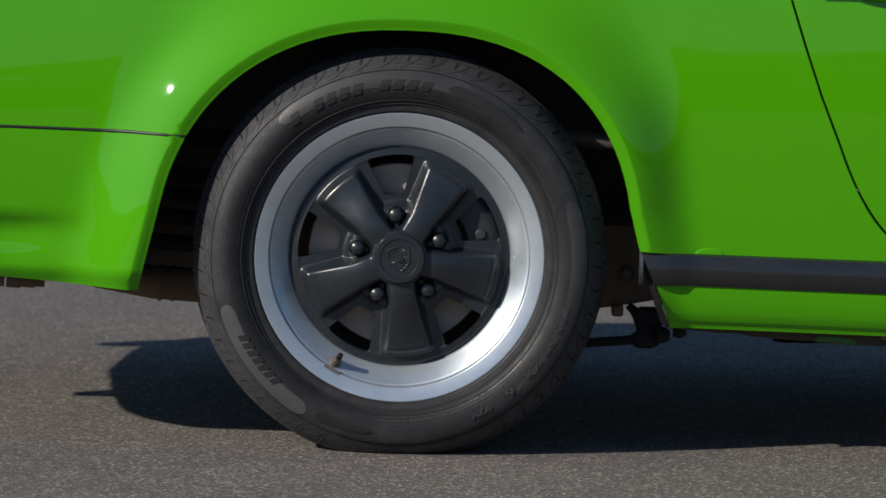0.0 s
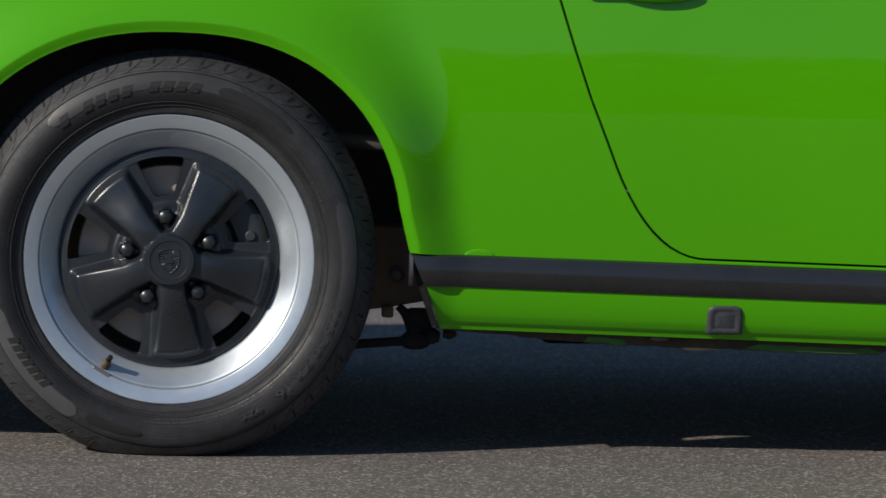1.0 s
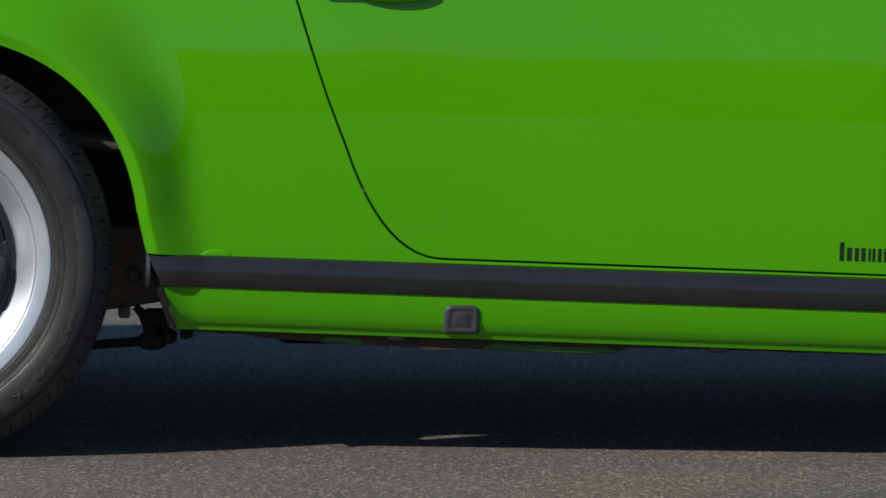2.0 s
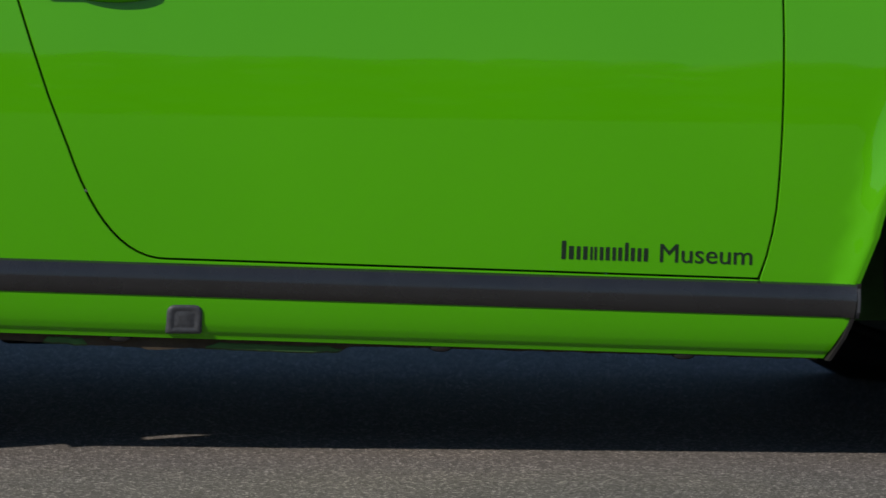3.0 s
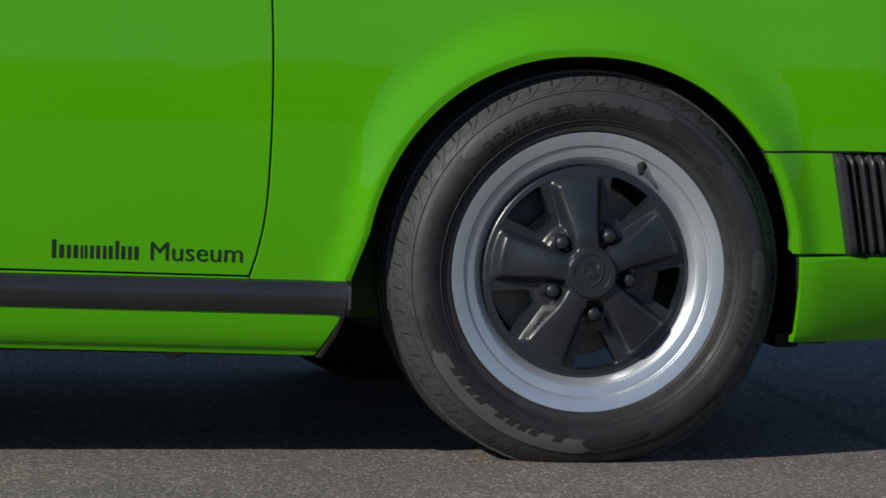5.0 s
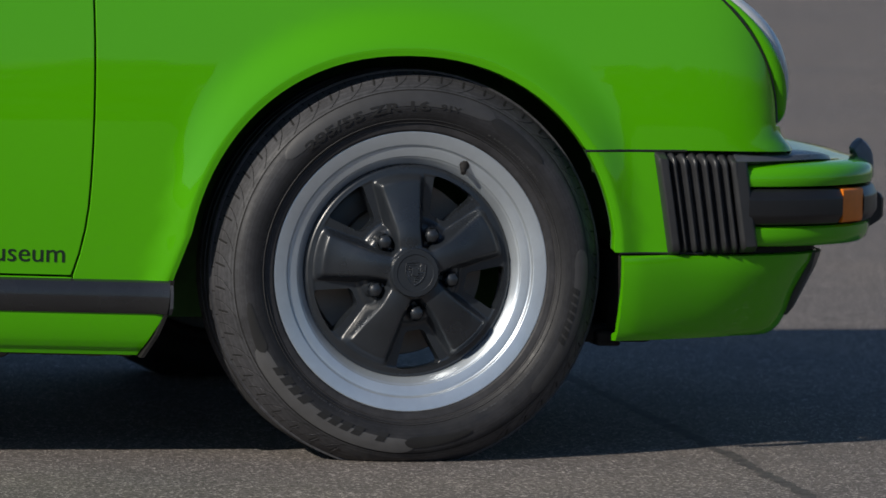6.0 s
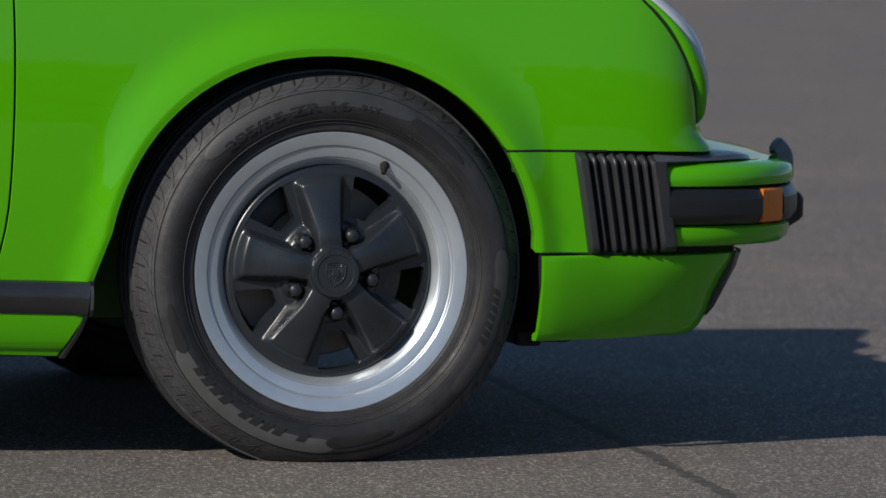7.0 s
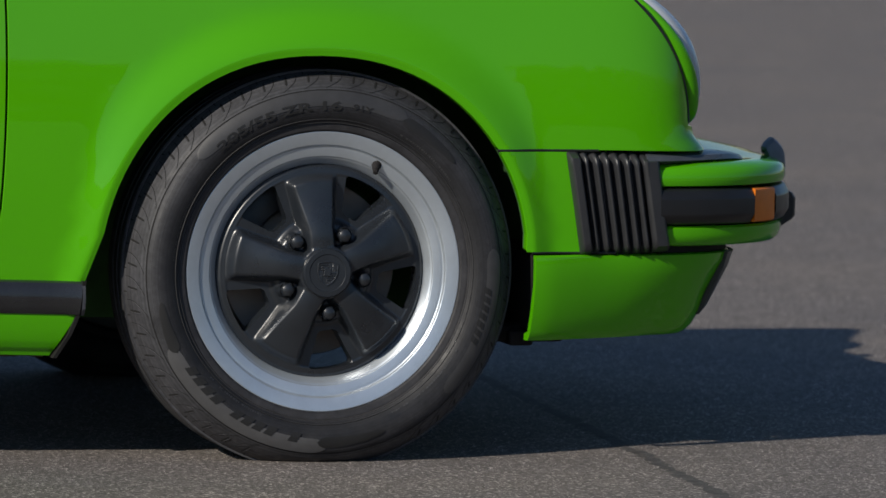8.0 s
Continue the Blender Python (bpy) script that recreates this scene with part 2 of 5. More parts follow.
def joint():
    bm = bmesh.new()
    rnd = random.Random(5)
    left, right = [], []
    for i in range(1100):
        y = -6 + i * 0.014
        x = 2.817 + 0.075 * y + 0.010 * noise.noise((y * 1.3, 3, 0)) + 0.005 * noise.noise((y * 7, 1, 0))
        w = max(0.003, 0.0125 + 0.006 * noise.noise((y * 4, 9, 0)) + 0.005 * noise.noise((y * 21, 4, 0)))
        left.append((x - w + rnd.uniform(-0.007, 0.007), y, 0.0004))
        right.append((x + w + rnd.uniform(-0.007, 0.007), y, 0.0004))
    mid = [((a[0] + b[0]) / 2, a[1], 0.0010) for a, b in zip(left, right)]
    add_grid(bm, [left, mid, right])
    return tagged(part("tar_seam", bm, TAR, None, smooth=True), "narrow dark tar-sealed seam across the asphalt", "seam", kind="structure")


joint()


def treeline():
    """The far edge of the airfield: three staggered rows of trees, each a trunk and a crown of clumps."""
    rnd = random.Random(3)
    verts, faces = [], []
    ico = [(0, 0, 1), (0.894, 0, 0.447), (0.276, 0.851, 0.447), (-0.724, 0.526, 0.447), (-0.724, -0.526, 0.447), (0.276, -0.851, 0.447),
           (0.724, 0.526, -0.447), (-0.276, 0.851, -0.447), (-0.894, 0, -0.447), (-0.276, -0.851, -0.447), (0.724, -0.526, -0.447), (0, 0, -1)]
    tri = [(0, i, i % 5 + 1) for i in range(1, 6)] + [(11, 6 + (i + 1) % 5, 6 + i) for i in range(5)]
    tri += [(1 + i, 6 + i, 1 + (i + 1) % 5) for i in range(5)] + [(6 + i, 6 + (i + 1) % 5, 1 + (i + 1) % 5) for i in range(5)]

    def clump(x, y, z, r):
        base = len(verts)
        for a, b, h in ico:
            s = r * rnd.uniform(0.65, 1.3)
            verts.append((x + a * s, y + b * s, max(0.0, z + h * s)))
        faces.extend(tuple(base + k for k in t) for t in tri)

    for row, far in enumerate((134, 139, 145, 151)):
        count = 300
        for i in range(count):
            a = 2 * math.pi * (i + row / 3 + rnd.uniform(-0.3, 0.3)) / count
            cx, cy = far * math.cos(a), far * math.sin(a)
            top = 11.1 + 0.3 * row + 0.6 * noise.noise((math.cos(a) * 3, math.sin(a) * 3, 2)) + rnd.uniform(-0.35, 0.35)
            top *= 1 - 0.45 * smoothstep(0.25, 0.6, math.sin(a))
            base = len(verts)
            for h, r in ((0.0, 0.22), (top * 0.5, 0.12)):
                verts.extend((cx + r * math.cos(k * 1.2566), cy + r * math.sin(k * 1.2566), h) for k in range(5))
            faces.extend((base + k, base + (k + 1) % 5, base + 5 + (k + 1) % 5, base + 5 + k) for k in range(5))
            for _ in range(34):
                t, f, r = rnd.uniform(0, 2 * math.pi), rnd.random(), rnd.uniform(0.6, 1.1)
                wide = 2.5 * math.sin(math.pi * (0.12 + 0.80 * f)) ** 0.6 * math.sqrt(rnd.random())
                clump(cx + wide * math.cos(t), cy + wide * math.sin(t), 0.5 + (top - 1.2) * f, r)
    return tagged(mesh_object("treeline", verts, faces, LEAF, smooth=False), "distant woods with an uneven top round the airfield, haze put into their pale colour", "trees", kind="stuff")


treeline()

# ---- the car: nose towards +x, right side towards the camera, centre line at y = MID ----
MID = 0.80
FRONT_U, REAR_U = 2.42, -0.62
HUB = 0.300
REAR_X, FRONT_X = 0.0, 2.272


def strip_top(x):
    return line((0.367, 0.315), (1.881, 0.2845), x)


def strip_bottom(x):
    return line((0.386, 0.2655), (1.881, 0.2325), x)


def sill_bottom(x):
    return line((0.396, 0.1985), (1.847, 0.1665), x)


def door_bottom(x):
    return line((0.823, 0.3115), (1.739, 0.2905), x)


class Arch:
    """A wheel opening: a squarish half ellipse that runs on straight at its feet."""

    def __init__(self, x, z, rx, rz, n, foot, slope_l, slope_r):
        """rx and n are given for the left and the right half."""
        self.x, self.z, self.rx, self.rz, self.n, self.foot, self.slope = x, z, rx, rz, n, foot, (slope_l, slope_r)

    def half(self, z, right):
        at, n = max(z, self.foot), self.n[right]
        w = self.rx[right] * max(0.0, 1 - (max(0, at - self.z) / self.rz) ** n) ** (1 / n)
        return w + self.slope[right] * max(0.0, self.foot - z)

    def away(self, x, z):
        right = int(x > self.x)
        n, rx = self.n[right], self.rx[right]
        dx, dz = abs(x - self.x) / rx, max(0.0, z - self.z) / self.rz
        over = ((dx**n + dz**n) ** (1 / n) - 1) * 0.36
        beside = (abs(x - self.x) - self.half(z, right)) * 0.36 / rx
        w = smoothstep(self.foot + 0.05, self.foot - 0.03, z)
        return over + (beside - over) * w

    def edge(self, z_left, z_right, n=40):
        """Points from the left foot over the top to the right foot."""
        pts = []
        for k in range(9):
            z = z_left + (self.foot - z_left) * k / 9
            pts.append((self.x - self.half(z, 0), z))
        first, last = (math.asin(min(1, ((self.foot - self.z) / self.rz) ** (m / 2))) for m in self.n)
        for k in range(n + 1):
            a = math.pi - first - (math.pi - first - last) * k / n
            c, s = math.cos(a), math.sin(a)
            right = int(c > 0)
            power = 2 / self.n[right]
            pts.append((self.x + self.rx[right] * math.copysign(abs(c) ** power, c), self.z + self.rz * abs(s) ** power))
        for k in range(1, 10):
            z = self.foot + (z_right - self.foot) * k / 9
            pts.append((self.x + self.half(z, 1), z))
        return pts


ARCH_R = Arch(-0.007, 0.286, (0.365, 0.3620), 0.360, (2.2, 2.42), 0.38, 0.24, 0.25)
ARCH_F = Arch(2.2625, 0.280, (0.3475, 0.3475), 0.359, (2.15, 2.15), 0.36, 0.36, 0.02)


def corner(long, deep, n):
    """A rounded corner seen from above, as its length along the curve, x and y."""
    a = np.linspace(0, math.pi / 2, 3000)
    x, y = long * np.sin(a) ** (2 / n), deep * (1 - np.cos(a) ** (2 / n))
    return np.concatenate([[0], np.cumsum(np.hypot(np.diff(x), np.diff(y)))]), x, y


NOSE, TAIL = corner(0.491, 0.44, 9.0), corner(0.45, 0.46, 2.2)


def plan(u):
    """The side's line seen from above: x, y and how far it has turned round the corner."""
    if u > FRONT_U:
        x, y = np.interp(u - FRONT_U, NOSE[0], NOSE[1]), np.interp(u - FRONT_U, NOSE[0], NOSE[2])
        return FRONT_U + float(x), 0.027 + float(y), float(x) / 0.491
    if u < REAR_U:
        x, y = np.interp(REAR_U - u, TAIL[0], TAIL[1]), np.interp(REAR_U - u, TAIL[0], TAIL[2])
        return REAR_U - float(x), 0.027 + float(y), -float(x) / 0.45
    return u, 0.027, 0.0


def swell(d, reach):
    return (1 - min(1.0, max(0.0, d) / reach) ** 2) ** 3


def skin(u, z):
    """A point of the right side's outer skin."""
    x, y, turned = plan(u)
    y += (z - 0.47) ** 2 / (5.0 - 1.8 * smoothstep(-0.2, -0.65, u) if z > 0.47 else 4.0) + 0.9 * max(0.0, z - 0.72) ** 2
    dr, df = ARCH_R.away(u, z), ARCH_F.away(u, z)
    low = 0.45 + 0.55 * smoothstep(0.22, 0.56, z)
    y -= 0.0455 * swell(dr, 0.134 + 0.04 * smoothstep(0.60, 0.72, z) - (0.004 + 0.024 * smoothstep(0.58, 0.40, z)) * smoothstep(-0.1, 0.1, u)) * (low if u > 0 else 1.0) + 0.021 * swell(df, 0.090 - 0.030 * smoothstep(0.58, 0.40, z)) * low
    if u < 0:
        y -= 0.014 * smoothstep(0.50, 0.36, z) * swell(dr, 0.15)
    y += 0.008 * max(0.0, 1 - max(0.0, dr) / 0.0150) + 0.0035 * max(0.0, 1 - max(0.0, df) / 0.0110)
    if u < -0.3 and z < 0.485:
        fade = smoothstep(-0.45, -0.62, u)
        y += fade * (0.023 * smoothstep(0.352, 0.324, z) - 0.006 * smoothstep(0.318, 0.290, z))
        y += 0.02 * smoothstep(0.275, 0.235, z)
    if turned > 0:
        x -= turned**3 * 0.12 * max(0.0, z - 0.50) - 0.022 * turned**8 * smoothstep(0.532, 0.487, z) ** 2
    if turned < 0:
        x += -turned * (0.5 * max(0.0, z - 0.56) + 0.20 * smoothstep(0.44, 0.27, z))
    return Vector((x, y, z))


def flip(p, side):
    return Vector((p.x, 2 * MID - p.y, p.z)) if side else p


def inside(p, poly):
    hit, j = False, len(poly) - 1
    for i in range(len(poly)):
        (xi, zi), (xj, zj) = poly[i], poly[j]
        if (zi > p[1]) != (zj > p[1]) and p[0] < (xj - xi) * (p[1] - zi) / (zj - zi) + xi:
            hit = not hit
        j = i
    return hit


def panel(name, outline, parent, material=None, shape=skin, side=0, step=0.026, fine=0.009, depth=0.018, label=""):
    """A sheet of the skin cut to an outline in (u, z), with its edges turned in."""
    pts = []
    for i, a in enumerate(outline):
        b = outline[(i + 1) % len(outline)]
        k = max(1, math.ceil(math.hypot(b[0] - a[0], b[1] - a[1]) / fine))
        pts += [(a[0] + (b[0] - a[0]) * j / k, a[1] + (b[1] - a[1]) * j / k) for j in range(k)]
    area = sum(a[0] * b[1] - b[0] * a[1] for a, b in zip(pts, pts[1:] + pts[:1]))
    if area < 0:
        pts.reverse()
    edge = np.array(pts)
    n = len(pts)
    us, zs = edge[:, 0], edge[:, 1]
    for gap, every in ((0.005, 1), (0.0105, 1), (0.0140, 1), (0.0175, 1), (0.0225, 2)):
        for i in range(0, n, every):
            a, b = Vector(pts[i - 1]), Vector(pts[(i + 1) % n])
            t = (b - a).normalized()
            p = (pts[i][0] - gap * t.y, pts[i][1] + gap * t.x)
            if inside(p, pts[:n]) and np.hypot(us - p[0], zs - p[1]).min() > gap * 0.9:
                pts.append(p)
    for i, u in enumerate(np.arange(us.min() + step / 2, us.max(), step)):
        for z in np.arange(zs.min() + step / 2, zs.max(), step * 0.87):
            p = (u + (step / 2 if round((z - zs.min()) / (step * 0.87)) % 2 else 0), z)
            if inside(p, pts[:n]) and np.hypot(us - p[0], zs - p[1]).min() > 0.027:
                pts.append(p)
    flat, _, tris, *_ = delaunay_2d_cdt([Vector(p) for p in pts], [], [list(range(n))], 1, 1e-6)
    verts = [shape(p.x, p.y) for p in flat]
    e = 1.2e-3
    normals = []
    for p in flat:
        nx = (shape(p.x + e, p.y) - shape(p.x - e, p.y)).cross(shape(p.x, p.y + e) - shape(p.x, p.y - e)).normalized()
        normals.append(nx)
    faces = [tuple(t) for t in tris]
    base, m = len(verts), n
    rings = [(0.0, 0.0), (0.0009, 0.0012), (0.0012, 0.004), (0.0012, depth)]
    for out, deep in rings:
        for i in range(m):
            a, b = Vector(pts[i - 1]), Vector(pts[(i + 1) % m])
            t = (b - a).normalized()
            q = Vector(pts[i]) + out * Vector((t.y, -t.x))
            nn = (shape(q.x + e, q.y) - shape(q.x - e, q.y)).cross(shape(q.x, q.y + e) - shape(q.x, q.y - e)).normalized()
            verts.append(shape(q.x, q.y) - deep * nn)
            tang = (shape(q.x + t.y * e, q.y - t.x * e) - shape(q.x, q.y)).normalized()
            normals.append(nn if out == 0 else (nn + tang).normalized() if out == 0.0009 else tang)
    for r in range(len(rings) - 1):
        for i in range(m):
            a, b = base + r * m + i, base + r * m + (i + 1) % m
            faces.append((a, a + m, b + m, b))
    if side:
        verts, normals = [flip(v, 1) for v in verts], [Vector((v.x, -v.y, v.z)) for v in normals]
        faces = [f[::-1] for f in faces]
    return mesh_object(name, verts, faces, material or PAINT, parent, label, normals)


car = tagged(new("sports_car"), "lime green vintage sports car with black trim and five-spoke alloy wheels", "car")

TOP = 0.80


def top_line(u):
    return TOP - 0.10 * smoothstep(2.45, 3.2, u) - 0.10 * smoothstep(-0.5, -1.3, u)


def top_edge(a, b, n=30):
    return [(a + (b - a) * k / n, top_line(a + (b - a) * k / n)) for k in range(n + 1)]


# door outline: the rear edge leans back and rounds into the sill, the front edge bows
DOOR_REAR = [(0.552, TOP), (0.566, 0.760), (0.5875, 0.700), (0.609, 0.633), (0.636, 0.555), (0.666, 0.480)]
REAR_CURVE = [tuple((1 - t) ** 2 * Vector((0.666, 0.480)) + 2 * t * (1 - t) * Vector((0.7265, 0.3105)) + t * t * Vector((0.820, 0.3116))) for t in [k / 12 for k in range(1, 13)]]


def door_front(z):
    return 1.7675 - 0.16 * (z - 0.60) ** 2 - 0.9 * max(0, 0.42 - z) ** 2


FRONT_CURVE = [(door_front(0.2905 + (TOP - 0.2905) * k / 14), 0.2905 + (TOP - 0.2905) * k / 14) for k in range(15)]
GAP = 0.0028


def shifted(points, d):
    out = []
    for i, p in enumerate(points):
        a, b = Vector(points[max(0, i - 1)]), Vector(points[min(len(points) - 1, i + 1)])
        t = (b - a).normalized()
        out.append((p[0] + d * t.y, p[1] - d * t.x))
    return out


rear_gap = DOOR_REAR + REAR_CURVE
rear_gap_quarter = shifted(rear_gap, GAP)
rear_gap_door = shifted(rear_gap, -GAP)

seam = [(-1.33, 0.487), (-0.9, 0.4885), (-0.6, 0.488), (-0.40, 0.4835)]
foot_z = 0.3165
quarter = list(seam)
arch_r_upper = [p for p in ARCH_R.edge(0.30, foot_z) if p[0] > -0.2 or p[1] > 0.481]
quarter += [(ARCH_R.x - ARCH_R.half(0.481, 0), 0.481)] + arch_r_upper
quarter += [(0.43, strip_top(0.43) - 0.001), (0.56, strip_top(0.56) - 0.012), (0.86, strip_top(0.86) - 0.010), (1.30, strip_top(1.30) - 0.010), (1.736, strip_top(1.736) - 0.010), (1.736, door_bottom(1.736) - GAP), (1.30, door_bottom(1.30) - GAP), (0.86, door_bottom(0.86) - GAP)]
quarter += [p for p in reversed(rear_gap_quarter) if p[0] < 0.85] + [p for p in top_edge(0.53, -1.33)]

door = [p for p in rear_gap_door] + [(1.2, door_bottom(1.2) + GAP)] + [(x - GAP, z + (GAP if k == 0 else 0)) for k, (x, z) in enumerate(FRONT_CURVE)]
door += [(1.2, TOP), (0.9, TOP)]

def lamp_edge(z):
    return 2.879 + 0.08 * (z - 0.53) - 2.90 * (z - 0.53) ** 2


def u_at(x, z):
    lo, hi = 2.3, 3.0
    for _ in range(30):
        mid = (lo + hi) / 2
        lo, hi = (mid, hi) if skin(mid, z).x < x else (lo, mid)
    return lo


wing = [(x + GAP, z) for x, z in FRONT_CURVE[::-1]] + [(1.742, strip_top(1.74) - 0.012)]
wing += [(1.87, strip_top(1.87) - 0.012)] + [p for p in ARCH_F.edge(strip_top(1.87) - 0.010, 0.30) if p[0] < 2.3 or p[1] > 0.4955]
wing += [(ARCH_F.x + ARCH_F.half(0.4945, 1), 0.4945), (2.75, 0.4935), (3.0, 0.490), (3.22, 0.487), (3.22, 0.526), (u_at(2.884, 0.52) + 0.02, 0.5285)]
wing += [(u_at(lamp_edge(z), z), z) for z in [0.531 + 0.21 * k / 16 for k in range(17)]] + top_edge(2.755, 1.80)

rear_side = [(-1.33, 0.4845), (-0.9, 0.486), (-0.6, 0.4855), (-0.40, 0.481), (ARCH_R.x - ARCH_R.half(0.478, 0), 0.478)]
rear_side += [p for p in reversed(ARCH_R.edge(0.243, 0.243)) if p[0] < -0.2 and p[1] < 0.477] + [(-0.5, 0.248), (-0.62, 0.256), (-0.9, 0.28), (-1.33, 0.30)]

front_side = [(ARCH_F.x + ARCH_F.half(0.490, 1), 0.4905)] + [p for p in ARCH_F.edge(0.332, 0.332) if p[0] > 2.3 and p[1] < 0.49]
front_side += [(2.706, 0.331), (2.677, 0.489)]

for side in (0, 1):
    panel("rear_wing", quarter, car, side=side, label="lime green flared rear wing")
    d = panel("door", door, car, side=side, label="lime green door, closed")
    panel("front_wing", wing, car, side=side, label="lime green flared front wing")
    panel("rear_corner", rear_side, car, side=side)
    panel("front_bumper_side", front_side, car, side=side)
    if side == 0:
        right_door = d


def sill(side):
    """The sill between the wheel openings: level rows, a turned-in bottom edge and slanting ends."""
    bm = bmesh.new()
    cuts = [0.414 + 1.432 * k / 110 for k in range(111)]
    rings = []
    for u in cuts:
        top = strip_top(u) - 0.005
        low = sill_bottom(u)
        part_way = (u - 0.414) / 1.432
        ring = []
        for z in (top, strip_bottom(u) + 0.01, strip_bottom(u) - 0.004, low + 0.040, low + 0.026, low + 0.019, low + 0.014, low + 0.0105, low + 0.0085, low + 0.006, low + 0.002, low):
            rise = (z - low) / 0.11
            x = u - 0.038 * rise * (1 - smoothstep(0.0, 0.08, part_way)) + 0.040 * min(1.0, rise * 1.6) * smoothstep(0.94, 1.0, part_way)
            y = max(0.020, min(0.030, skin(u, 0.31).y)) + 0.001 + 0.002 * smoothstep(strip_bottom(u), strip_bottom(u) - 0.03, z) + 0.20 * max(0.0, strip_bottom(u) - z) + 0.012 * smoothstep(low + 0.032, low - 0.006, z) + 0.002 * smoothstep(low + 0.0105, low + 0.0085, z)
            ring.append(flip(Vector((x, y, z)), side))
        ring.append(ring[-1] + Vector((0, -0.03 if side else 0.03, 0)))
        rings.append(ring)
    vs = add_grid(bm, rings)
    for end in (vs[0], vs[-1]):
        back = [bm.verts.new(v.co + Vector((0, -0.04 if side else 0.04, 0))) for v in end[:-1]]
        for i in range(len(back) - 1):
            bm.faces.new((end[i], end[i + 1], back[i + 1], back[i]))
    return part("sill", bm, PAINT, car, "lime green sill below the door", smooth=True, angle=50)


def strip(parent, side):
    """The rounded rocker moulding along the sill."""
    bm = bmesh.new()
    rings = []
    for k in range(61):
        x = 0.366 + (1.889 - 0.366) * k / 60
        t, b = strip_top(x), strip_bottom(x)
        h = t - b
        ring = []
        for f, out in ((0.0, -0.016), (0.0, -0.0005), (0.06, 0.003), (0.25, 0.0070), (0.47, 0.0095), (0.53, 0.0095), (0.78, 0.0075), (0.94, 0.0045), (1.0, 0.0), (1.0, -0.016)):
            slant = 0.022 * (1 - f) if k == 0 else (-0.004 * (1 - f) if k == 60 else 0)
            ring.append(flip(Vector((x + slant, max(0.020, min(0.030, skin(x, 0.31).y)) - 0.001 - out, b + h * f)), side))
        rings.append(ring)
    vs = add_grid(bm, rings)
    bm.faces.new(vs[0])
    bm.faces.new(vs[-1])
    bar = part("rocker_trim", bm, TRIM, parent, "long satin black rocker moulding", smooth=True)
    for x0, x1 in ((0.3645, 0.3695), (1.8885, 1.8930)):
        bm = bmesh.new()
        t, b = strip_top(x0) + 0.0006, strip_bottom(x0) - 0.0006
        y = max(0.020, min(0.030, skin(x0, 0.31).y))
        ring = [(y + 0.02, b), (y + 0.0005, b), (y - 0.0095, b + 0.010), (y - 0.0122, (t + b) / 2), (y - 0.0100, t - 0.010), (y - 0.001, t), (y + 0.02, t)]
        vs = add_grid(bm, [[flip(Vector((x, yy, z)), side) for yy, z in ring] for x in (x0, (x0 + x1) / 2 - 0.001, (x0 + x1) / 2 + 0.001, x1)])
        bm.faces.new(vs[0])
        bm.faces.new(vs[-1])
        part("end_cap", bm, COVER, bar, "greyed end cap of the moulding", smooth=True)
    return bar


def end_flap(parent, side, pts, thick, name):
    """A thin rubber stone flap at an end of the sill."""
    bm = bmesh.new()
    rings = [[flip(Vector((x + dx, y, z)), side) for dx in (-thick / 2, thick / 2)] for x, y, z in pts]
    back = [[flip(Vector((x + dx, y + 0.10, z)), side) for dx in (-thick / 2, thick / 2)] for x, y, z in pts]
    for i in range(len(pts) - 1):
        for a, b in ((rings, rings), (back, back)):
            bm.faces.new([bm.verts.new(p) for p in (a[i][0], a[i][1], b[i + 1][1], b[i + 1][0])])
        for k in (0, 1):
            bm.faces.new([bm.verts.new(p) for p in (rings[i][k], rings[i + 1][k], back[i + 1][k], back[i][k])])
    bmesh.ops.remove_doubles(bm, verts=bm.verts, dist=1e-5)
    return part(name, bm, UNDER, parent)


for side in (0, 1):
    sill(side)
    strip(car, side)
    end_flap(car, side, [(0.370, 0.018, 0.312), (0.3825, 0.021, 0.268), (0.395, 0.025, 0.235), (0.406, 0.036, 0.204)], 0.010, "stone_flap")
    end_flap(car, side, [(1.8915, 0.016, 0.286), (1.8875, 0.024, 0.240), (1.872, 0.030, 0.200), (1.851, 0.040, 0.164)], 0.006, "stone_flap")


def jack_cover(side):
    bm = bmesh.new()
    cx, cz, w, h = 0.848, 0.2195, 0.056, 0.046
    shape = [(-w / 2, -h / 2), (w / 2, -h / 2), (w / 2, h / 2), (-w / 2, h / 2)]

    def ring(scale, y):
        return [Vector((cx + a * scale, y + 0.002 - 0.26 * b * scale, cz + b * scale)) for a, b in rounded(shape, (0.004, 0.004, 0.014, 0.014), 5)]

    rings = [ring(1.0, 0.060), ring(1.0, 0.042), ring(0.97, 0.0375), ring(0.90, 0.0352), ring(0.80, 0.0345), ring(0.68, 0.0348), ring(0.60, 0.0360), ring(0.53, 0.0362), ring(0.44, 0.0354), ring(0.25, 0.0348), ring(0.05, 0.0347)]
    vs = add_grid(bm, [[flip(p, side) for p in r] for r in rings], close_v=True)
    bm.faces.new(vs[-1])
    return part("jack_cover", bm, COVER, car, "small greyed black rubber jacking-point cover", smooth=True, angle=50)


for side in (0, 1):
    jack_cover(side)


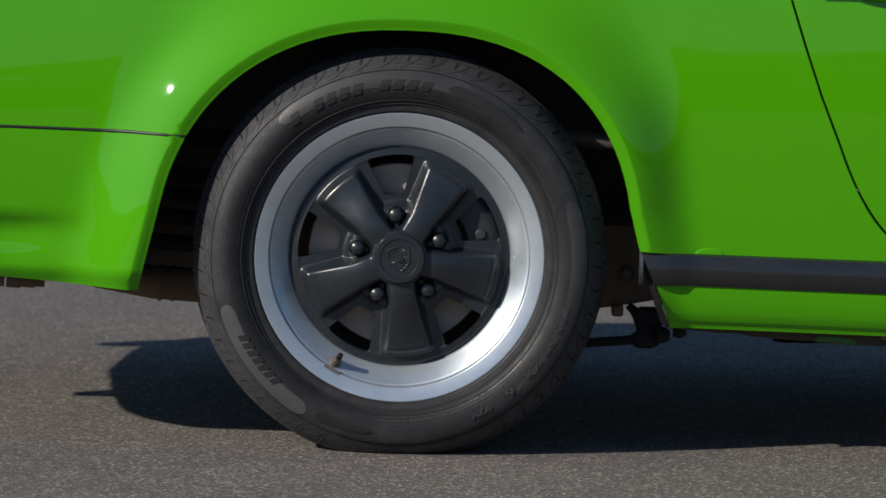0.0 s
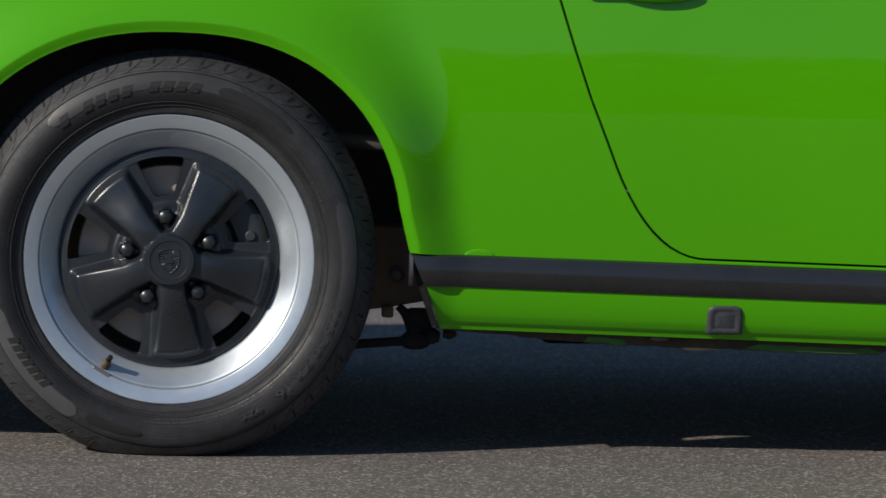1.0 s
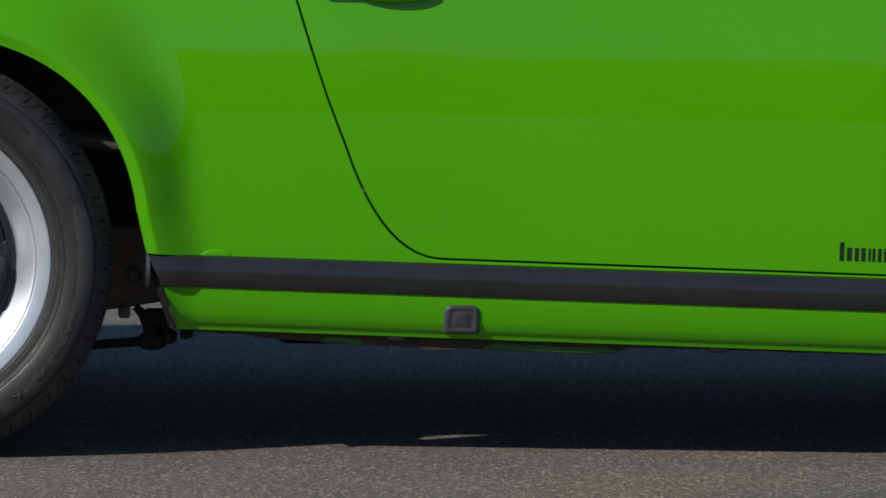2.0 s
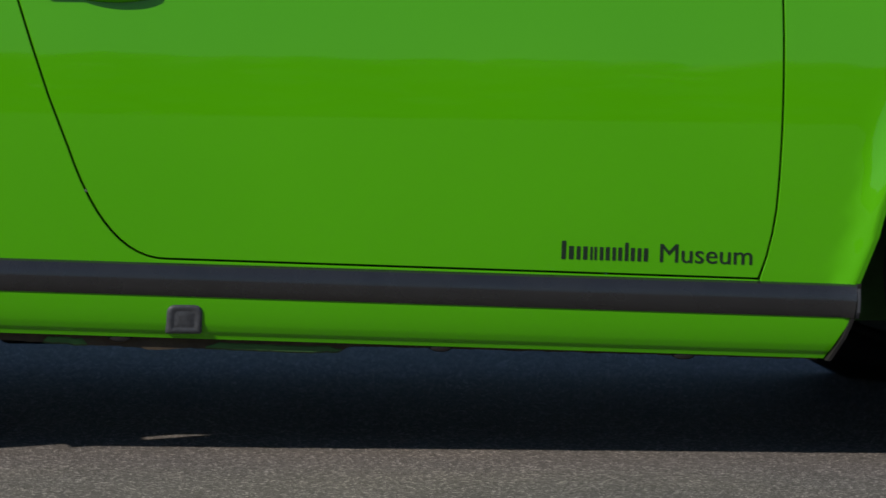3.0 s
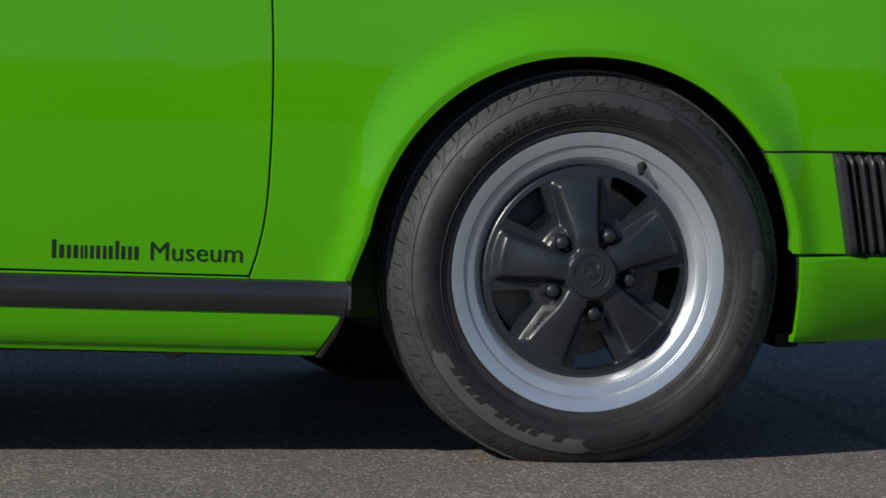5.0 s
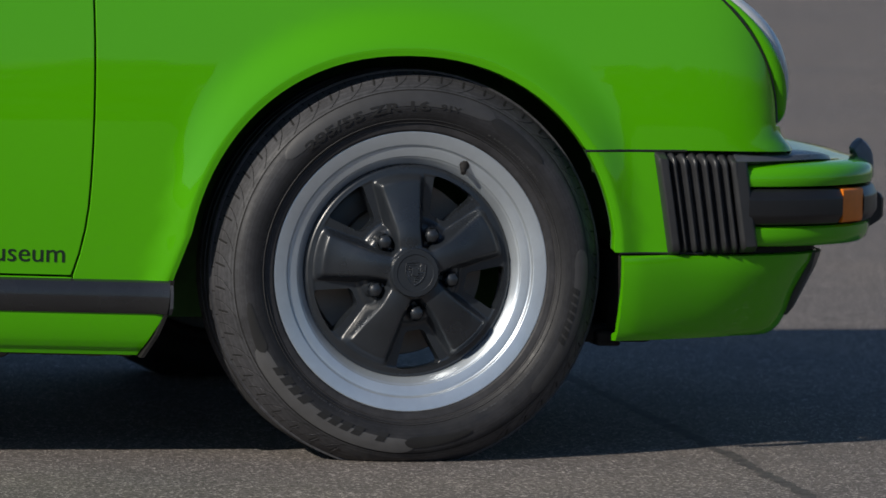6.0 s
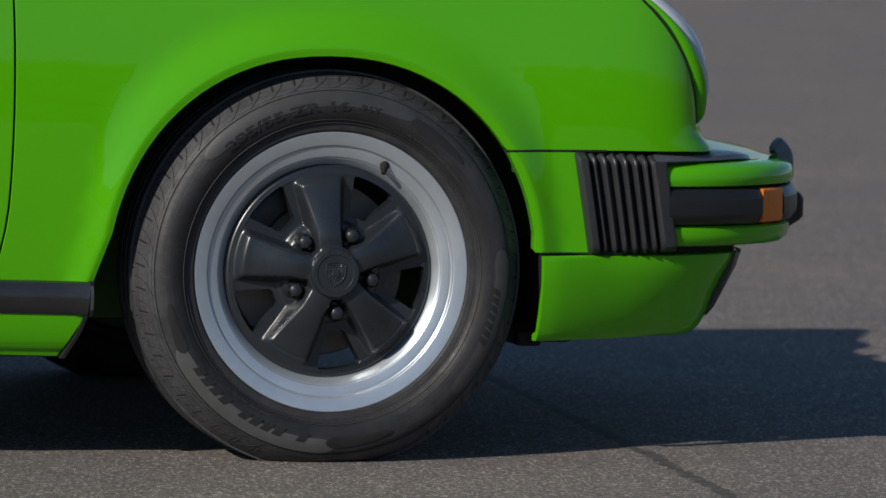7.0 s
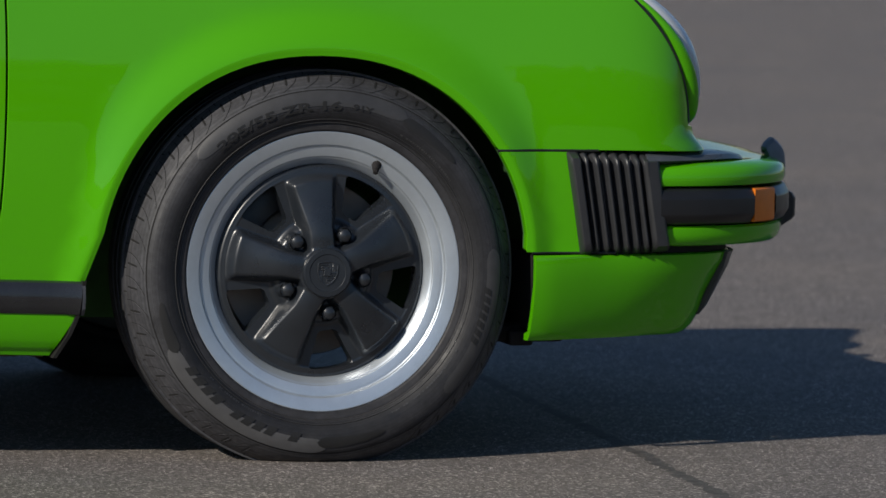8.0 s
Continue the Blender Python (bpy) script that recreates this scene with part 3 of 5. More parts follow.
def blister(side):
    """A shallow round pressing just over the moulding."""
    bm = bmesh.new()
    cx = 0.471
    rings = []
    for s, lift in ((1.0, -0.001), (0.92, 0.0008), (0.75, 0.0013), (0.3, 0.0016), (0.02, 0.0016)):
        rings.append([flip(skin(cx + 0.024 * s * math.cos(a), 0.3125 + 0.0105 * s * math.sin(a)) - Vector((0, lift, 0)), side) for a in [2 * math.pi * k / 28 for k in range(28)]])
    add_grid(bm, rings, close_v=True)
    return part("wing_pressing", bm, PAINT, car, smooth=True, angle=80)


for side in (0, 1):
    blister(side)


def gasket(name, points, r, side):
    bm = bmesh.new()
    add_tube(bm, [flip(p, side) for p in points], r, 8)
    return part(name, bm, GASKET, car, smooth=True)


for side in (0, 1):
    gasket("rear_seam_gasket", [skin(u, line((-0.9, 0.4873), (-0.6, 0.4867), u) if u < -0.6 else line((-0.6, 0.4867), (-0.40, 0.4823), u) if u < -0.4 else line((-0.40, 0.4823), (-0.33, 0.4793), u)) + Vector((0, 0.0008, 0)) for u in [-1.3 + 0.97 * k / 40 for k in range(41)]], 0.0026, side)
    gasket("front_seam_gasket", [skin(u, 0.4925) + Vector((0, 0.0015, 0)) for u in [2.549 + 0.17 * k / 10 for k in range(11)]], 0.0024, side)
    gasket("lamp_seam_gasket", [skin(u_at(lamp_edge(z), z) + 0.001, z) for z in [0.536 + 0.205 * k / 20 for k in range(21)]], 0.0023, side)
    gasket("valance_seam_gasket", [skin(u, 0.3298) + Vector((0, 0.001, 0)) for u in [2.612 + 0.14 * k / 10 for k in range(11)]], 0.0022, side)


# ---- upper body: bonnet, cabin and engine lid in one closed shell ----
def between(table, x):
    for (x0, v0), (x1, v1) in zip(table, table[1:]):
        if x <= x1:
            return v0 + (v1 - v0) * smoothstep(0, 1, max(0, (x - x0) / (x1 - x0))) * 0.5 + (v1 - v0) * max(0, (x - x0) / (x1 - x0)) * 0.5
    return table[-1][1]


CENTRE = [(-1.07, 0.62), (-0.85, 0.80), (-0.45, 1.00), (0.0, 1.19), (0.45, 1.29), (0.80, 1.315), (1.12, 1.285), (1.45, 1.10), (1.78, 0.905), (2.3, 0.84), (2.75, 0.72), (2.96, 0.62)]
ROOF_HALF = [(-1.07, 0.40), (-0.45, 0.44), (0.0, 0.50), (0.8, 0.53), (1.2, 0.52), (1.75, 0.62), (2.3, 0.5), (2.96, 0.4)]
HUMP = [(-1.07, 0.0), (-0.3, 0.045), (1.2, 0.03), (1.8, 0.03), (2.3, 0.050), (2.75, 0.105), (2.96, 0.0)]


def window(name, rings, x0, x1, j0, j1, taper, label):
    """A pane that follows the shell, 4 mm proud of it."""
    rows = [r for r in rings if x0 <= r[1].x <= x1]
    grid = []
    for i, r in enumerate(rows):
        row = []
        for k in range(9):
            f = j0 + (j1 - j0) * (0.06 + 0.88 * k / 8 * (1 - taper * i / len(rows)))
            j = min(int(f), len(r) - 2)
            row.append(r[j].lerp(r[j + 1], f - j))
        grid.append(row)
    verts = []
    for i, row in enumerate(grid):
        for k, p in enumerate(row):
            du = grid[min(i + 1, len(grid) - 1)][k] - grid[max(i - 1, 0)][k]
            dv = row[min(k + 1, 8)] - row[max(k - 1, 0)]
            n = du.cross(dv).normalized()
            out = Vector((0.0, p.y - MID, 0.6))
            verts.append(p + n * (0.004 if n.dot(out) > 0 else -0.004))
    bm = bmesh.new()
    add_grid(bm, [verts[i * 9 : i * 9 + 9] for i in range(len(grid))])
    bmesh.ops.solidify(bm, geom=bm.faces[:], thickness=0.003)
    return part(name, bm, TINTED, car, label, smooth=True)


def glaze(rings):
    window("side_window", rings, 0.58, 1.42, 4, 6, 0.35, "tinted door window")
    window("side_window", [list(reversed(r)) for r in rings], 0.58, 1.42, 4, 6, 0.35, "tinted door window")
    window("windscreen", rings, 1.22, 1.70, 6, 12, 0.0, "curved windscreen")
    window("rear_window", rings, -0.55, 0.0, 7.0, 11.0, 0.0, "sloping rear window")


def shell():
    bm = bmesh.new()
    rings = []
    for k in range(81):
        u = -1.32 + (2.75 + 1.32) * k / 80
        s = skin(u, top_line(u))
        zc, half, hump = between(CENTRE, s.x), between(ROOF_HALF, s.x), between(HUMP, s.x)
        ye = MID - half
        right = [s + Vector((0, 0.004, -0.01)), s, s + Vector((0, 0.018, hump * 0.55)), s + Vector((0, 0.05, hump * 0.95)), s + Vector((0, 0.10, hump))]
        sh = right[-1]
        edge = Vector((s.x, max(ye, sh.y + 0.05), max(zc - 0.10, min(zc, sh.z - 0.005)))) if zc > sh.z + 0.12 else Vector((s.x, max(ye, sh.y + 0.05), zc + (sh.z - zc) * 0.25))
        right += [sh.lerp(edge, 0.5), edge, edge.lerp(Vector((s.x, MID, zc)), 0.25) + Vector((0, 0, (zc - edge.z) * 0.45)), edge.lerp(Vector((s.x, MID, zc)), 0.6) + Vector((0, 0, (zc - edge.z) * 0.3)), Vector((s.x, MID, zc))]
        rings.append(right + [flip(p, 1) for p in reversed(right[:-1])])
    nose, tail = rings[-1][1:-1], rings[0][1:-1]

    def off(p):
        return (p.y - MID) / 0.74

    front = [[Vector((p.x + (0.070 + 0.050 * (1 - off(p) ** 2)) * f + 0.05 * math.sin(math.pi * f) * max(0.0, 1 - (off(p) / 0.55) ** 2), p.y, p.z + (0.484 - p.z) * f)) for p in nose] for f in [k / 10 for k in range(1, 11)]]
    back = [[Vector((p.x + 0.01 - 0.02 * math.sin(math.pi * f), MID + (p.y - MID) * (1 + 0.5 * f), p.z + (0.42 - p.z) * f)) for p in tail] for f in [k / 8 for k in range(1, 9)]]
    glaze(rings)
    add_grid(bm, rings)
    add_grid(bm, [nose] + front)
    add_grid(bm, [tail] + back)
    bmesh.ops.remove_doubles(bm, verts=bm.verts, dist=1e-5)
    return part("upper_body", bm, PAINT, car, "lime green bonnet, roof and engine lid", smooth=True, angle=50)


shell()


# ---- wheel wells and underside ----
def wheel_well(arch, z_left, z_right, side, name, material, open_foot=False, room=1.035):
    bm = bmesh.new()
    pts = arch.edge(z_left, z_right)
    lip = [(arch.x + (x - arch.x) * 1.006, arch.z + (z - arch.z) * 1.006) for x, z in pts]
    grow = [(arch.x + (x - arch.x) * room, arch.z + (z - arch.z) * room) for x, z in pts]
    rings = [[flip(Vector((x, skin(x, z).y + (0.010 + (0.050 * smoothstep(0.45, 0.38, z) if open_foot and x > arch.x else 0.0)) + y, z)), side) for x, z in (lip if k < 2 else grow)] for k, y in enumerate((0.0, 0.026, 0.030))]
    rings += [[flip(Vector((x, y, z)), side) for x, z in grow] for y in (0.20, 0.40)]
    vs = add_grid(bm, rings)
    low = [bm.verts.new(flip(Vector((p[0], 0.40, min(z_left, z_right) - 0.004)), side)) for p in (grow[-1], grow[0])]
    bm.faces.new(vs[-1] + low)
    return part(name, bm, material, car, "dark undersealed wheel well", smooth=True)


def underside():
    bm = bmesh.new()
    add_box(bm, (0.45, 0.25, 0.178), (1.84, 1.35, 0.26), 0.01)
    # unseen belly box, added to keep far-side sky light off the ground
    add_box(bm, (0.60, 0.62, 0.124), (1.80, 0.98, 0.27), 0.02)
    add_box(bm, (-0.78, 0.42, 0.27), (0.42, 1.18, 0.40), 0.02)
    add_box(bm, (1.84, 0.42, 0.20), (2.95, 1.18, 0.36), 0.02)
    return part("floor_pan", bm, UNDER, car, "black undersealed floor pan with an unseen box that blocks sky light")


for side in (0, 1):
    wheel_well(ARCH_R, 0.245, 0.30, side, "rear_wheel_well", LIFTED, True)
    wheel_well(ARCH_F, 0.20, 0.335, side, "front_wheel_well", WELL, room=1.09)
underside()


FLANGE = [(0.40, 0.003), (0.50, 0.007), (0.60, 0.0135), (0.69, 0.0165), (0.75, 0.0170), (0.81, 0.0205), (0.85, 0.0170), (0.89, 0.0165), (1.00, 0.0180), (1.085, 0.0170), (1.11, 0.0055), (1.50, 0.0045), (1.85, 0.0035)]


def flange_low(x, side):
    """The uneven lower edge of the welded flange below the sill."""
    return sill_bottom(x) - between(FLANGE, x) - 0.0016 * noise.noise((x * 34, side, 9)) - 0.0012 * noise.noise((x * 90, side, 2))


def sill_lip(side):
    bm = bmesh.new()
    rings = []
    for k in range(241):
        x = 0.41 + 1.43 * k / 240
        z, low = sill_bottom(x), flange_low(x, side)
        rings.append([flip(Vector((x, y, zz)), side) for y, zz in ((0.074, z + 0.012), (0.077, low), (0.095, low - 0.001), (0.13, z + 0.004))])
    add_grid(bm, rings)
    part("sill_flange", bm, CRUST, car, "rusty brown underseal flange below the sill", smooth=True)
    # painted stretches of the flange, dark green with the sill's shade put into the colour
    for x0, x1 in ((0.636, 0.702), (0.885, 1.095)):
        bm = bmesh.new()
        rings = []
        for k in range(41):
            x = x0 + (x1 - x0) * k / 40
            ends = min(1.0, min(k, 40 - k) / 4)
            low, z = flange_low(x, side), sill_bottom(x)
            rings.append([flip(Vector((x, y, zz)), side) for y, zz in ((0.0765, low + 0.003 + 0.008 * ends), (0.0748, low + 0.002 + 0.007 * ends), (0.0755, low + 0.0015), (0.085, low - 0.0016))])
        add_grid(bm, rings)
        part("painted_seam", bm, WELL, car, "dirty green painted stretch of the sill flange, its shade put into the colour", smooth=True)
    for x in (0.752, 1.247, 1.627):
        bm = bmesh.new()
        z = sill_bottom(x) - 0.001
        add_grid(bm, [[flip(Vector((x + 0.019 * r * math.cos(t), y, z + 0.0085 * r * math.sin(t))), side) for t in [2 * math.pi * j / 20 for j in range(20)]] for r, y in ((1.0, 0.074), (1.0, 0.066), (0.85, 0.0625), (0.5, 0.0610), (0.05, 0.0608))], close_v=True)
        part("drain_plug", bm, UNDER, car, "black rubber drain plug under the sill", smooth=True)


for side in (0, 1):
    sill_lip(side)


def running_gear():
    bm = bmesh.new()
    add_tube(bm, [(0.05, 0.145, 0.152), (0.20, 0.14, 0.1585), (0.281, 0.135, 0.164), (0.372, 0.13, 0.172)], 0.0072)
    add_tube(bm, [(0.360, 0.13, 0.170), (0.368, 0.13, 0.172), (0.386, 0.13, 0.174), (0.396, 0.13, 0.176), (0.402, 0.13, 0.178)], [0.009, 0.0140, 0.0160, 0.0140, 0.007], 14)
    add_tube(bm, [(0.353, 0.14, 0.224), (0.364, 0.138, 0.214), (0.372, 0.135, 0.200), (0.384, 0.13, 0.182)], [0.006, 0.008, 0.010, 0.015], 12)
    add_tube(bm, [(0.398, 0.12, 0.182), (0.410, 0.12, 0.180), (0.417, 0.12, 0.179)], [0.014, 0.0125, 0.007], 10)
    add_tube(bm, [(0.422, 0.12, 0.186), (0.432, 0.12, 0.186), (0.442, 0.12, 0.188)], [0.008, 0.011, 0.007], 10)
    add_box(bm, (0.366, 0.125, 0.178), (0.405, 0.15, 0.222), 0.008)
    part("anti_roll_bar", bm, UNDER, car, "black anti-roll bar with its bushes", smooth=True)
    bm = bmesh.new()
    face = [(0.255, 0.208), (0.306, 0.2165), (0.350, 0.223), (0.392, 0.231), (0.440, 0.205), (0.440, 0.345), (0.255, 0.345)]
    rings = [[Vector((x, y, z)) for x, z in face] for y in (0.152, 0.149, 0.30)]
    vs = add_grid(bm, [[Vector((0.32 + (p.x - 0.32) * 0.985, 0.149, 0.28 + (p.z - 0.28) * 0.985)) for p in rings[0]]] + [rings[0], rings[2]], close_v=True)
    bm.faces.new(vs[0])
    bm.faces.new(vs[-1])
    add_box(bm, (0.328, 0.135, 0.206), (0.346, 0.165, 0.224), 0.004)
    plate = part("torsion_tube_end", bm, RUST, car, "brown torsion tube mounting with an octagonal bolt", smooth=True)
    bm = bmesh.new()
    add_lathe(bm, [(0.0, -0.012), (0.0075, -0.012), (0.0095, -0.009), (0.0095, 0.0)], 8, (0.3495, 0.146, 0.2720))
    add_lathe(bm, [(0.0, -0.004), (0.0115, -0.004), (0.0130, 0.0)], 20, (0.3495, 0.149, 0.2720))
    part("bolt", bm, IRON, plate, "dark bolt head")
    bm = bmesh.new()
    add_tube(bm, [(0.22, 0.18, 0.480), (0.33, 0.175, 0.472), (0.40, 0.17, 0.468)], [0.016, 0.013, 0.013])
    part("brake_pipe", bm, IRON, car, "dark tube in the rear wheel well", smooth=True)
    for z, r in ((0.465, 0.014), (0.405, 0.013), (0.375, 0.011), (0.340, 0.012), (0.30, 0.013)):
        bm = bmesh.new()
        add_tube(bm, [(-0.43, 0.22, z + 0.006), (-0.33, 0.20, z), (-0.18, 0.19, z - 0.004)], r)
        part("oil_line", bm, UNDER, car, "dark oil line behind the rear wheel", smooth=True)
    bm = bmesh.new()
    add_tube(bm, [(-0.47, 0.26, 0.252), (-0.38, 0.22, 0.238), (-0.25, 0.21, 0.232), (-0.05, 0.23, 0.232)], [0.028, 0.026, 0.027, 0.03], 16)
    for x in (-0.372, -0.352):
        add_tube(bm, [(x, 0.22, 0.2372), (x + 0.006, 0.22, 0.2368)], 0.0285, 16)
    part("exhaust", bm, RUST, car, "brown exhaust box and pipe", smooth=True)
    bm = bmesh.new()
    for x, r in ((-0.615, 0.011), (-0.590, 0.013), (-0.568, 0.0125), (-0.553, 0.011)):
        add_tube(bm, [(x - 0.011, 0.12, 0.247), (x + 0.010, 0.12, 0.246)], r, 14)
    part("hose_union", bm, RUST, car, "grimy metal hose union below the rear corner", smooth=True)
    bm = bmesh.new()
    # plate added behind the valance to block a leak of sunlight
    add_box(bm, (2.63, 0.100, 0.200), (2.82, 0.42, 0.218), 0.004)
    add_box(bm, (2.56, 0.12, 0.180), (2.70, 0.40, 0.21), 0.01)
    # upright dark plate added to close the gap, where only shade shows
    add_box(bm, (2.622, 0.060, 0.205), (2.627, 0.40, 0.326), 0.001)
    add_box(bm, (2.60, 0.10, 0.176), (2.64, 0.16, 0.20), 0.005)
    part("front_under_tray", bm, UNDER, car, "black tray below the front valance, with added plates that block light")


running_gear()


# ---- bumpers ----
def bumper_line(lo, hi, n=60):
    """Front bumper seen from above, from the right side round to the centre: angle 0 is the side."""
    out = []
    for k in range(n + 1):
        a = radians(lo + (hi - lo) * k / n)
        s, c = abs(math.sin(a)) ** 0.88, abs(math.cos(a)) ** 0.88
        out.append(Vector((2.80 + 0.310 * s, 0.038 + 0.34 * (1 - c))))
    return out


def sweep(bm, path, section, lift=None, caps=True):
    rings = []
    for i, p in enumerate(path):
        t = (path[min(i + 1, len(path) - 1)] - path[max(i - 1, 0)]).normalized()
        out = Vector((t.y, -t.x))
        rings.append([Vector((*(p + out * (o + (lift(i, z) if lift else 0))), z)) for o, z in section])
    vs = add_grid(bm, rings, close_v=True)
    if caps:
        bm.faces.new(vs[0])
        bm.faces.new(vs[-1])


def whole(path, ahead=0.030):
    """Carries a right-hand line on round to the left side."""
    end = path[-1]
    mid = [end + (Vector((end.x + ahead, MID)) - end) * (k / 6) + Vector((0.012 * math.sin(math.pi * k / 6), 0)) for k in range(1, 7)]
    right = path + mid
    return right + [Vector((p.x, 2 * MID - p.y)) for p in reversed(right[:-1])]


def front_bumper():
    bm = bmesh.new()
    path = whole(bumper_line(3, 90))
    sweep(bm, path, [(-0.20, 0.452), (-0.12, 0.4620), (-0.07, 0.4690), (-0.035, 0.4720), (-0.015, 0.4710), (-0.002, 0.4670), (0.006, 0.4610), (0.0095, 0.452), (0.010, 0.444), (0.0075, 0.4365), (-0.004, 0.4335), (-0.03, 0.433)])
    bar = part("front_bumper", bm, PAINT, car, "lime green front bumper with a black rubber strip", smooth=True)
    bm = bmesh.new()
    sweep(bm, path, [(-0.03, 0.3725), (0.0, 0.3720), (0.004, 0.3685), (0.0045, 0.358), (0.001, 0.3465), (-0.006, 0.3405), (-0.03, 0.3375), (-0.10, 0.3375)])
    part("bumper_lower_lip", bm, PAINT, bar, smooth=True)
    strip_section = [(-0.04, 0.4325), (0.004, 0.4320), (0.0085, 0.4295), (0.0110, 0.4262), (0.0150, 0.4190), (0.0163, 0.4165), (0.0165, 0.4140), (0.0165, 0.3920), (0.0163, 0.3900), (0.0150, 0.3870), (0.0085, 0.3770), (0.004, 0.3745), (-0.04, 0.374)]
    near = bumper_line(3, 34.6)
    for line_of_strip in (near, whole(bumper_line(47.4, 90)), [Vector((p.x, 2 * MID - p.y)) for p in reversed(near)]):
        bm = bmesh.new()
        sweep(bm, line_of_strip, strip_section)
        part("bumper_strip", bm, STRIP_RUBBER, bar, "black rubber bumper strip", smooth=True, angle=40)
    for side in (0, 1):
        lamp = [Vector((p.x, 2 * MID - p.y)) for p in reversed(bumper_line(35, 47, 10))] if side else bumper_line(35, 47, 10)
        bm = bmesh.new()
        sweep(bm, lamp, [(-0.02, 0.4310), (0.0120, 0.4305), (0.0145, 0.4280), (0.0150, 0.4250), (0.0150, 0.3820), (0.0145, 0.3790), (0.0120, 0.3765), (-0.02, 0.376)])
        part("indicator", bm, AMBER, bar, "amber indicator lens", smooth=True)
        bm = bmesh.new()
        cap = [(0.006, 0.3560), (0.024, 0.3660), (0.030, 0.3730), (0.030, 0.4020), (0.024, 0.4110), (0.006, 0.4200), (-0.04, 0.4200), (-0.04, 0.3560)]
        y0 = 0.285
        rings = [[flip(Vector((3.107 + x * s, y0 + dy, z)), side) for x, z in cap] for dy, s in ((0.0, 0.85), (0.004, 1.0), (0.042, 1.0), (0.05, 0.75))]
        vs = add_grid(bm, rings, close_v=True)
        bm.faces.new(vs[0])
        bm.faces.new(vs[-1])
        part("overrider", bm, STRIP_RUBBER, bar, "black rubber overrider", smooth=True, angle=20)
        bm = bmesh.new()
        fin = [(0.001, 0.438), (0.0, 0.459), (-0.002, 0.477), (-0.006, 0.486), (-0.013, 0.494), (-0.0215, 0.5005), (-0.030, 0.4935), (-0.0355, 0.4850), (-0.0345, 0.4795), (-0.0285, 0.4765), (-0.0285, 0.467), (-0.0315, 0.453), (-0.034, 0.438)]
        rings = [[flip(Vector((3.118 + x * s - 0.017 * (1 - s), y0 + dy, 0.438 + (z - 0.438) * s)), side) for x, z in fin] for dy, s in ((-0.005, 0.72), (-0.001, 0.92), (0.006, 1.0), (0.026, 1.0), (0.033, 0.86))]
        vs = add_grid(bm, rings, close_v=True)
        bm.faces.new(vs[0])
        bm.faces.new(vs[-1])
        part("bumper_horn", bm, LIT_RUBBER, bar, "greyed rubber horn on the bumper, lightened to stand in for daylight on it", smooth=True, angle=28)
    # rubber filler between the bumper and the wings
    bm = bmesh.new()
    fill = whole(bumper_line(0, 90))
    round_by = [min(1.0, min(k, len(fill) - 1 - k) / 45) for k in range(len(fill))]
    sweep(bm, fill, [(-0.24, 0.4935), (-0.12, 0.4925), (-0.07, 0.4910), (-0.045, 0.4880), (-0.031, 0.4835), (-0.026, 0.476), (-0.04, 0.470), (-0.24, 0.470)], lambda i, z: 0.042 * (1 - round_by[i]) ** 3 - 0.034 * round_by[i])
    for p in bm.verts:
        p.co.z -= 0.026 * smoothstep(0.10, 0.42, min(p.co.y, 2 * MID - p.co.y))
    part("bumper_filler", bm, FILLER, bar, "smooth rubber filler on top of the bumper, sky sheen put into its colour", smooth=True)
    return bar


front_bumper()


def bellows(side):
    """The concertina gaiter at the bumper's end: two broad flanges and seven pleats."""
    bm = bmesh.new()
    cols = []
    outs = []
    for k in range(141):
        s = k / 140
        if s < 0.130:
            o = 0.0125 * min(1, math.sqrt(max(0, math.sin(math.pi * min(1, s / 0.130))) * 1.5))
        elif s > 0.80:
            o = 0.011 * min(1, math.sqrt(max(0, math.sin(math.pi * (s - 0.80) / 0.20)) * 1.6))
        else:
            o = 0.0155 * abs(math.sin(math.pi * (s - 0.130) / 0.670 * 6)) ** 1.3 - 0.010
        outs.append((s, o))
    for s, o in outs:
        col = []
        for j in range(15):
            v = j / 14
            x = (2.6945 + 0.1500 * s) * (1 - v) + (2.6645 + 0.1560 * s) * v
            z = (0.3235 + 0.008 * s) * (1 - v) + (0.4935 - 0.008 * s) * v
            lean = min(1, min(v, 1 - v) / 0.07)
            y = min(0.030, skin(x, z).y - 0.003 if x < 2.8 else 1) - 0.003 - o * (0.3 + 0.7 * math.sqrt(lean)) + 0.014 * (1 - math.sqrt(lean)) + 0.05 * max(0, s - 0.6) ** 2 + 0.01 * max(0, x - 2.70)
            col.append(flip(Vector((x, y, z)), side))
        back = [Vector((p.x, p.y + (0.06 if not side else -0.06), p.z)) for p in (col[0], col[-1])]
        cols.append([back[0]] + col + [back[1]])
    vs = add_grid(bm, cols)
    bm.faces.new(vs[0])
    bm.faces.new(vs[-1])
    return part("bumper_bellows", bm, RUBBER, car, "black rubber concertina gaiter at the bumper end", smooth=True, angle=60)


for side in (0, 1):
    bellows(side)


